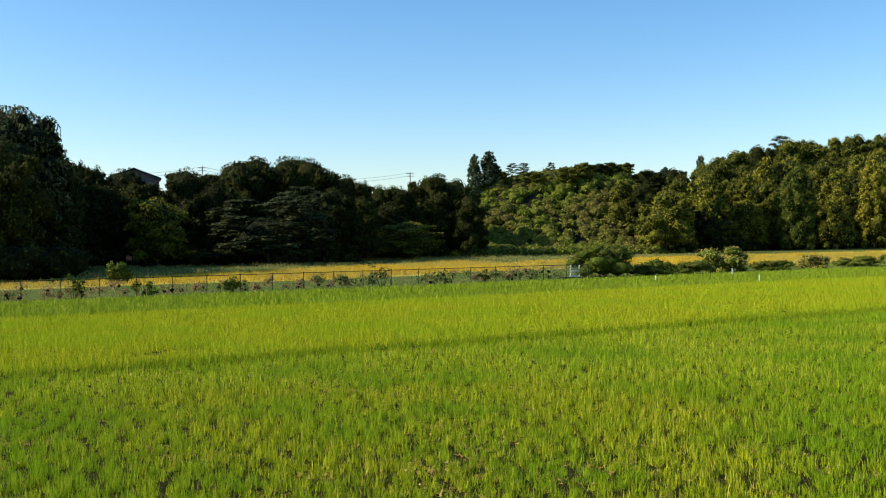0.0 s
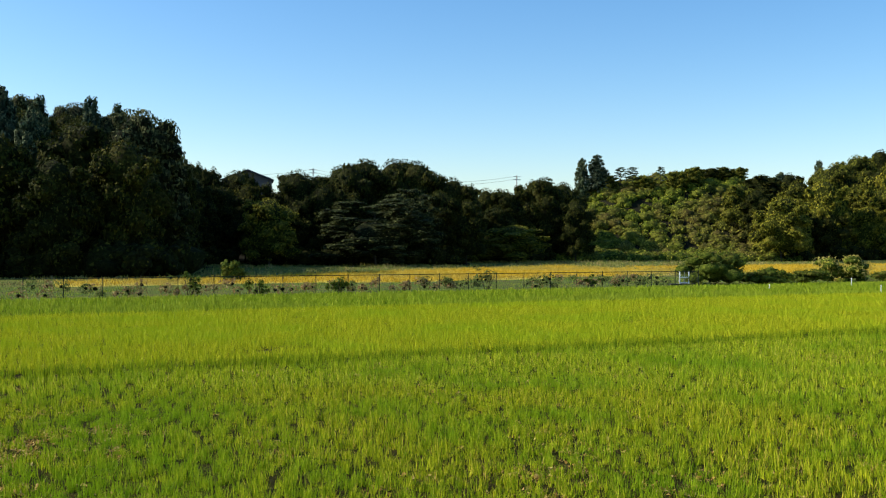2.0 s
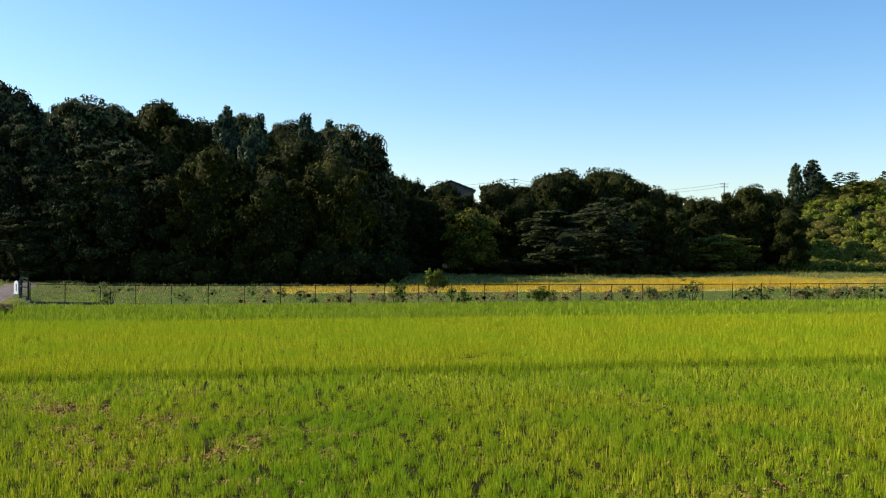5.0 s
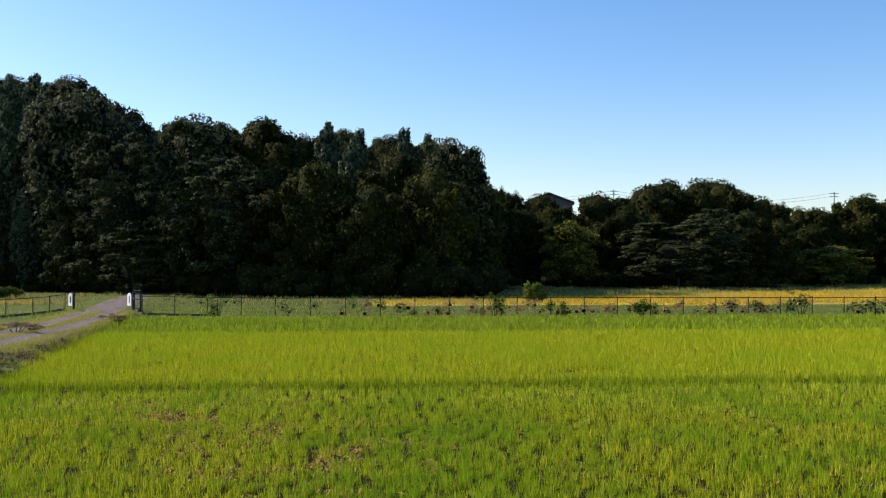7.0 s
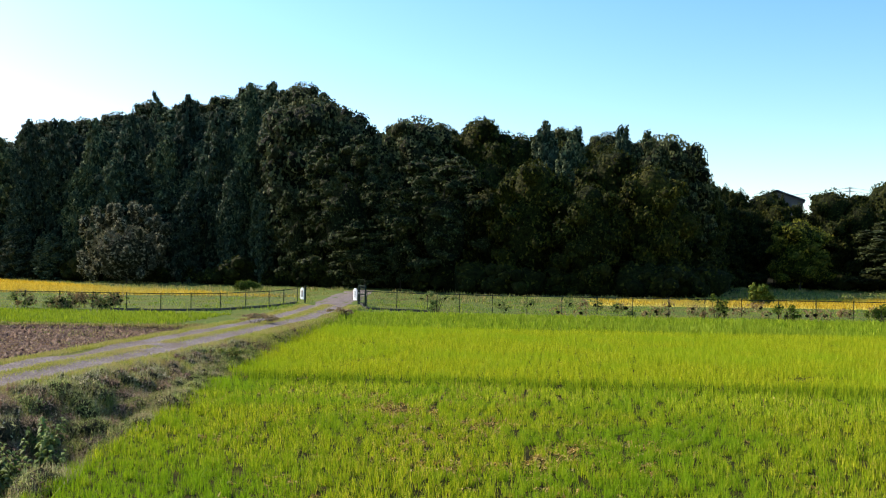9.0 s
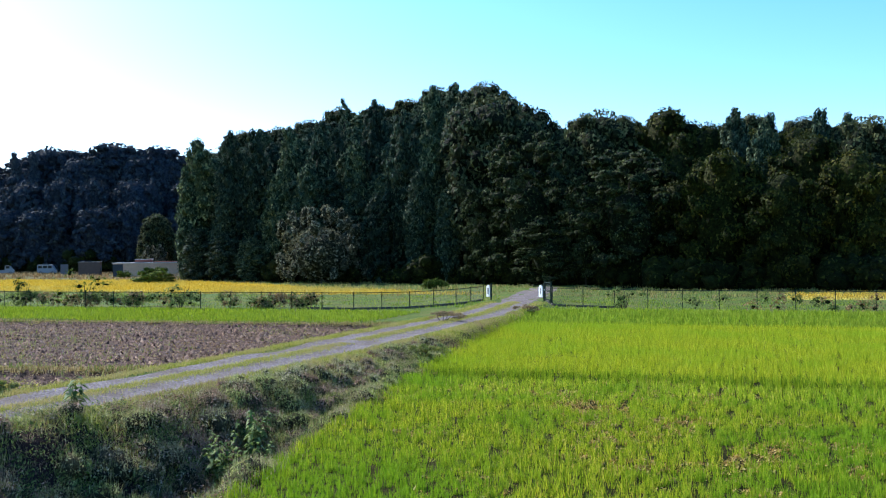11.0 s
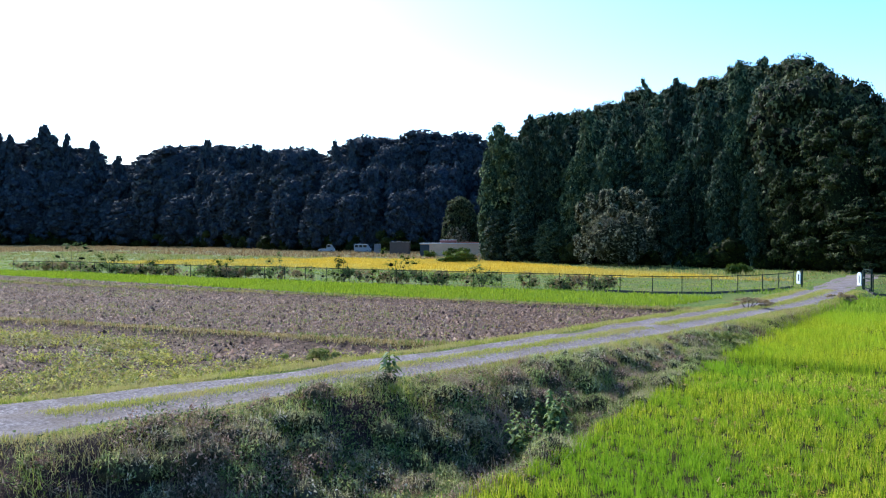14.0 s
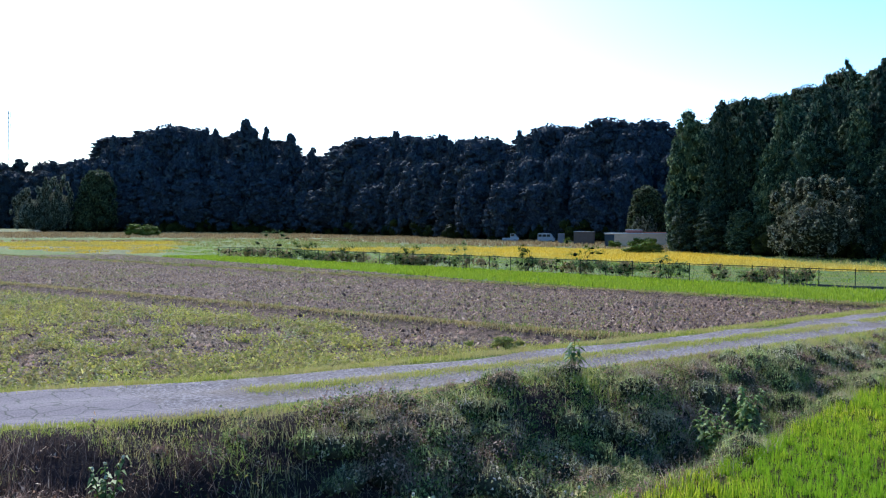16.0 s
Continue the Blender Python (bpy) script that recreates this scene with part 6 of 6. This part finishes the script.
# ---- buildings and vehicles at the wood's edge ----
def shed():
    x, y = -152.0, 70.0
    z = float(ground_z(x, y))
    t = thing("shed", pose(x, y, z, 0, 0, 62), "low tan flat-roofed farm shed against the wood", "shed")
    part("wall", box(bmesh.new(), (10.6, 6.0, 2.15), (0, 0, 1.075), 0.05), M_TAN, t)
    part("roof", box(bmesh.new(), (10.9, 6.3, 0.1), (0, 0, 2.2), 0.03), M_TIN, t, "pale metal roof edge")
    part("raised_room", box(bmesh.new(), (2.7, 3.4, 0.5), (-0.6, 0.5, 2.5), 0.04), M_REDROOF, t, "red-brown upper room")
    part("room_roof", box(bmesh.new(), (2.9, 3.7, 0.08), (-0.6, 0.5, 2.79), 0.02), M_TIN, t, "pale metal roof edge")
    part("side_roof", box(bmesh.new(), (4.3, 6.2, 0.16), (3.2, 0, 2.33), 0.03), M_REDROOF, t, "red-brown roof edge")
    part("door", box(bmesh.new(), (1.6, 0.08, 2.0), (-4.5, -3.02, 1.0), 0.02), M_ROOF, t)
    x, y = -166.5, 66.0
    t = thing("storage_hut", pose(x, y, float(ground_z(x, y)), 0, 0, 62), "brown storage hut with a pale tin roof in the shade", "hut")
    part("body", box(bmesh.new(), (3.6, 2.4, 2.3), (0, 0, 1.2), 0.04), M_SHADE, t)
    part("door", box(bmesh.new(), (0.06, 2.1, 2.1), (1.82, 0, 1.2), 0.02), M_SHADE, t)
    part("roof", box(bmesh.new(), (3.8, 2.6, 0.06), (0, 0, 2.38), 0.01), M_WALL, t, "pale tin roof")
    x, y = -180.0, 66.5
    t = thing("tool_locker", pose(x, y, float(ground_z(x, y)), 0, 0, 66), "narrow grey tool locker", "locker")
    part("body", box(bmesh.new(), (1.3, 1.2, 1.9), (0, 0, 0.95), 0.03), M_LOCKER, t)
    part("door", box(bmesh.new(), (0.7, 0.04, 1.7), (0, -0.62, 0.9), 0.01), M_LOCKER, t)


shed()


def van(x, y, turn, label, bed=False):
    t = thing("van", pose(x, y, float(ground_z(x, y)), 0, 0, turn), label, "van", "parked vans")
    prof = [(-1.7, 0.3), (1.7, 0.3), (1.72, 0.85), (1.45, 1.05), (1.0, 1.78), (0.7, 1.88), (-1.55, 1.88), (-1.7, 1.7)]
    if bed:
        prof = [(-1.7, 0.3), (1.7, 0.3), (1.72, 0.85), (1.45, 1.05), (1.0, 1.7), (0.1, 1.75), (0.0, 0.85), (-1.7, 0.8)]
    bm = bmesh.new()
    vs = [[bm.verts.new((px_, sy, pz)) for px_, pz in prof] for sy in (-0.73, 0.73)]
    bm.faces.new(vs[0])
    bm.faces.new(vs[1][::-1])
    for i in range(len(prof)):
        j = (i + 1) % len(prof)
        bm.faces.new((vs[0][j], vs[0][i], vs[1][i], vs[1][j]))
    bmesh.ops.recalc_face_normals(bm, faces=bm.faces)
    bmesh.ops.bevel(bm, geom=list(bm.edges), offset=0.05, segments=2, affect="EDGES", clamp_overlap=True)
    part("body", bm, M_VAN, t)
    spans = [(0.2, 0.9)] if bed else [(0.25, 0.95), (-0.65, 0.1), (-1.5, -0.8)]
    for a, b in spans:
        for sy in (-0.74, 0.74):
            part("window", box(bmesh.new(), (b - a, 0.02, 0.5), ((a + b) / 2, sy, 1.42), 0.0), M_GLASS, t)
    for wx in (-1.1, 1.1):
        for sy in (-0.66, 0.66):
            w = part("wheel", rod(bmesh.new(), (wx, sy - 0.09, 0.28), (wx, sy + 0.09, 0.28), 0.28, 0.28, 16), M_DARK, t)
            part("rim", rod(bmesh.new(), (wx, sy - 0.1, 0.28), (wx, sy + 0.1, 0.28), 0.16, 0.16, 12), M_STEEL, w)
    for sy in (-0.5, 0.5):
        part("headlight", box(bmesh.new(), (0.04, 0.25, 0.16), (1.72, sy, 0.72), 0.01), M_WHITE, t)


van(-187.5, 66.0, 60, "white kei van parked before the wood")
van(-194.8, 60.5, 68, "white kei pickup parked before the wood", True)


def house():
    """A gabled house on the ridge, its gable towards the valley."""
    az, d = 17.85, 172
    x, y = -math.sin(radians(az)) * d, math.cos(radians(az)) * d
    z = float(ground_z(x, y))
    hh, top = EYE + d * math.tan(radians(3.46)) - z, EYE + d * math.tan(radians(3.98)) - z
    half = d * radians(1.36)
    t = thing("house", pose(x, y, z, 0, 0, az), "grey-roofed house half hidden behind the trees", "house")
    bm = bmesh.new()
    rim = [(-half, 0), (half, 0), (half, hh), (0, top - 0.12), (-half, hh)]
    near, far = [bm.verts.new((px, -3.5, pz)) for px, pz in rim], [bm.verts.new((px, 3.5, pz)) for px, pz in rim]
    bm.faces.new(near)
    bm.faces.new(far[::-1])
    for i in range(5):
        bm.faces.new((near[i - 1], far[i - 1], far[i], near[i]))
    part("wall", bm, M_HOUSE, t, "weathered grey-brown boarded wall")
    drop = (top - hh) / half
    for sgn in (-1, 1):
        bm = bmesh.new()
        out = half + 0.35
        ring = [(0, top), (sgn * out, top - drop * out), (sgn * out, top - drop * out + 0.2), (0, top + 0.2)]
        a, b = [bm.verts.new((px, -4.0, pz)) for px, pz in ring], [bm.verts.new((px, 4.0, pz)) for px, pz in ring]
        bm.faces.new(a)
        bm.faces.new(b[::-1])
        for i in range(4):
            bm.faces.new((a[i - 1], b[i - 1], b[i], a[i]))
        bmesh.ops.recalc_face_normals(bm, faces=bm.faces)
        part("roof", bm, M_ROOF, t, "dark grey sloping roof")
    for dx in (1.3, 2.7):
        part("window", box(bmesh.new(), (0.8, 0.08, 0.7), (dx, -3.53, hh - 0.9), 0.02), M_GLASS, t)


house()


def pole(az, d, el, name="utility_pole"):
    x, y = -math.sin(radians(az)) * d, math.cos(radians(az)) * d
    z, top = float(ground_z(x, y)), EYE + d * math.tan(radians(el))
    t = thing(name, pose(x, y, z, 0, 0, az), "grey concrete utility pole on the ridge", "utility pole", "utility poles")
    part("shaft", rod(bmesh.new(), (0, 0, -0.5), (0, 0, top - z), 0.17, 0.11, 10), M_CONCRETE, t)
    for k in (0.3, 0.9):
        part("crossarm", box(bmesh.new(), (1.6, 0.1, 0.1), (0, 0, top - z - k), 0.01), M_STEEL, t)
    for dx in (-0.7, 0.0, 0.7):
        part("insulator", rod(bmesh.new(), (dx, 0, top - z - 0.25), (dx, 0, top - z - 0.05), 0.05, 0.03, 8), M_WHITE, t)
    return Vector((x, y, top - 0.15))


def wire(a, b, sag):
    bm = bmesh.new()
    pts = [a.lerp(b, i / 12) - Vector((0, 0, sag * 4 * (i / 12) * (1 - i / 12))) for i in range(13)]
    for p, q in zip(pts, pts[1:]):
        rod(bm, p, q, 0.022, 0.022, 4)
    me = bpy.data.meshes.new("power_line")
    bm.to_mesh(me)
    bm.free()
    me.materials.append(M_WIRE)
    tagged(new("power_line", me), "thin black power line strung between poles", "power line")


P1, P2, P3 = pole(14.05, 190, 4.25), pole(1.9, 200, 3.9), pole(24.5, 185, 4.1)
for lift in (0.0, -0.6):
    wire(P1 + Vector((0, 0, lift)), P2 + Vector((0, 0, lift)), 2.0)
    wire(P3 + Vector((0, 0, lift)), P1 + Vector((0, 0, lift)), 1.4)


def mast():
    az, d = 101.2, 820
    x, y = -math.sin(radians(az)) * d, math.cos(radians(az)) * d
    z, top = float(ground_z(x, y)), EYE + d * math.tan(radians(6.1))
    t = thing("radio_mast", pose(x, y, z), "tall red and white lattice radio mast", "mast")
    h = top - z
    for k in range(3):
        a = k * 2.094
        part("leg", rod(bmesh.new(), (math.cos(a) * 1.5, math.sin(a) * 1.5, 0), (math.cos(a) * 1.1, math.sin(a) * 1.1, h), 0.24, 0.22, 5), M_CONCRETE, t)
    for i in range(14):
        z0, z1 = h * i / 14, h * (i + 1) / 14
        r0, r1 = 1.5 - 0.4 * i / 14, 1.5 - 0.4 * (i + 1) / 14
        for k in range(3):
            a, b = k * 2.094, (k + 1) * 2.094
            part("brace", rod(bmesh.new(), (math.cos(a) * r0, math.sin(a) * r0, z0), (math.cos(b) * r1, math.sin(b) * r1, z1), 0.13, 0.13, 4), M_CONCRETE, t)
    part("antenna", rod(bmesh.new(), (0, 0, h), (0, 0, h + 4), 0.14, 0.08, 6), M_ROOF, t)


mast()
for kind in [k for ks in TREES.values() for k in ks if k not in USED]:
    for o in (*kind.children_recursive, kind):
        bpy.data.objects.remove(o)
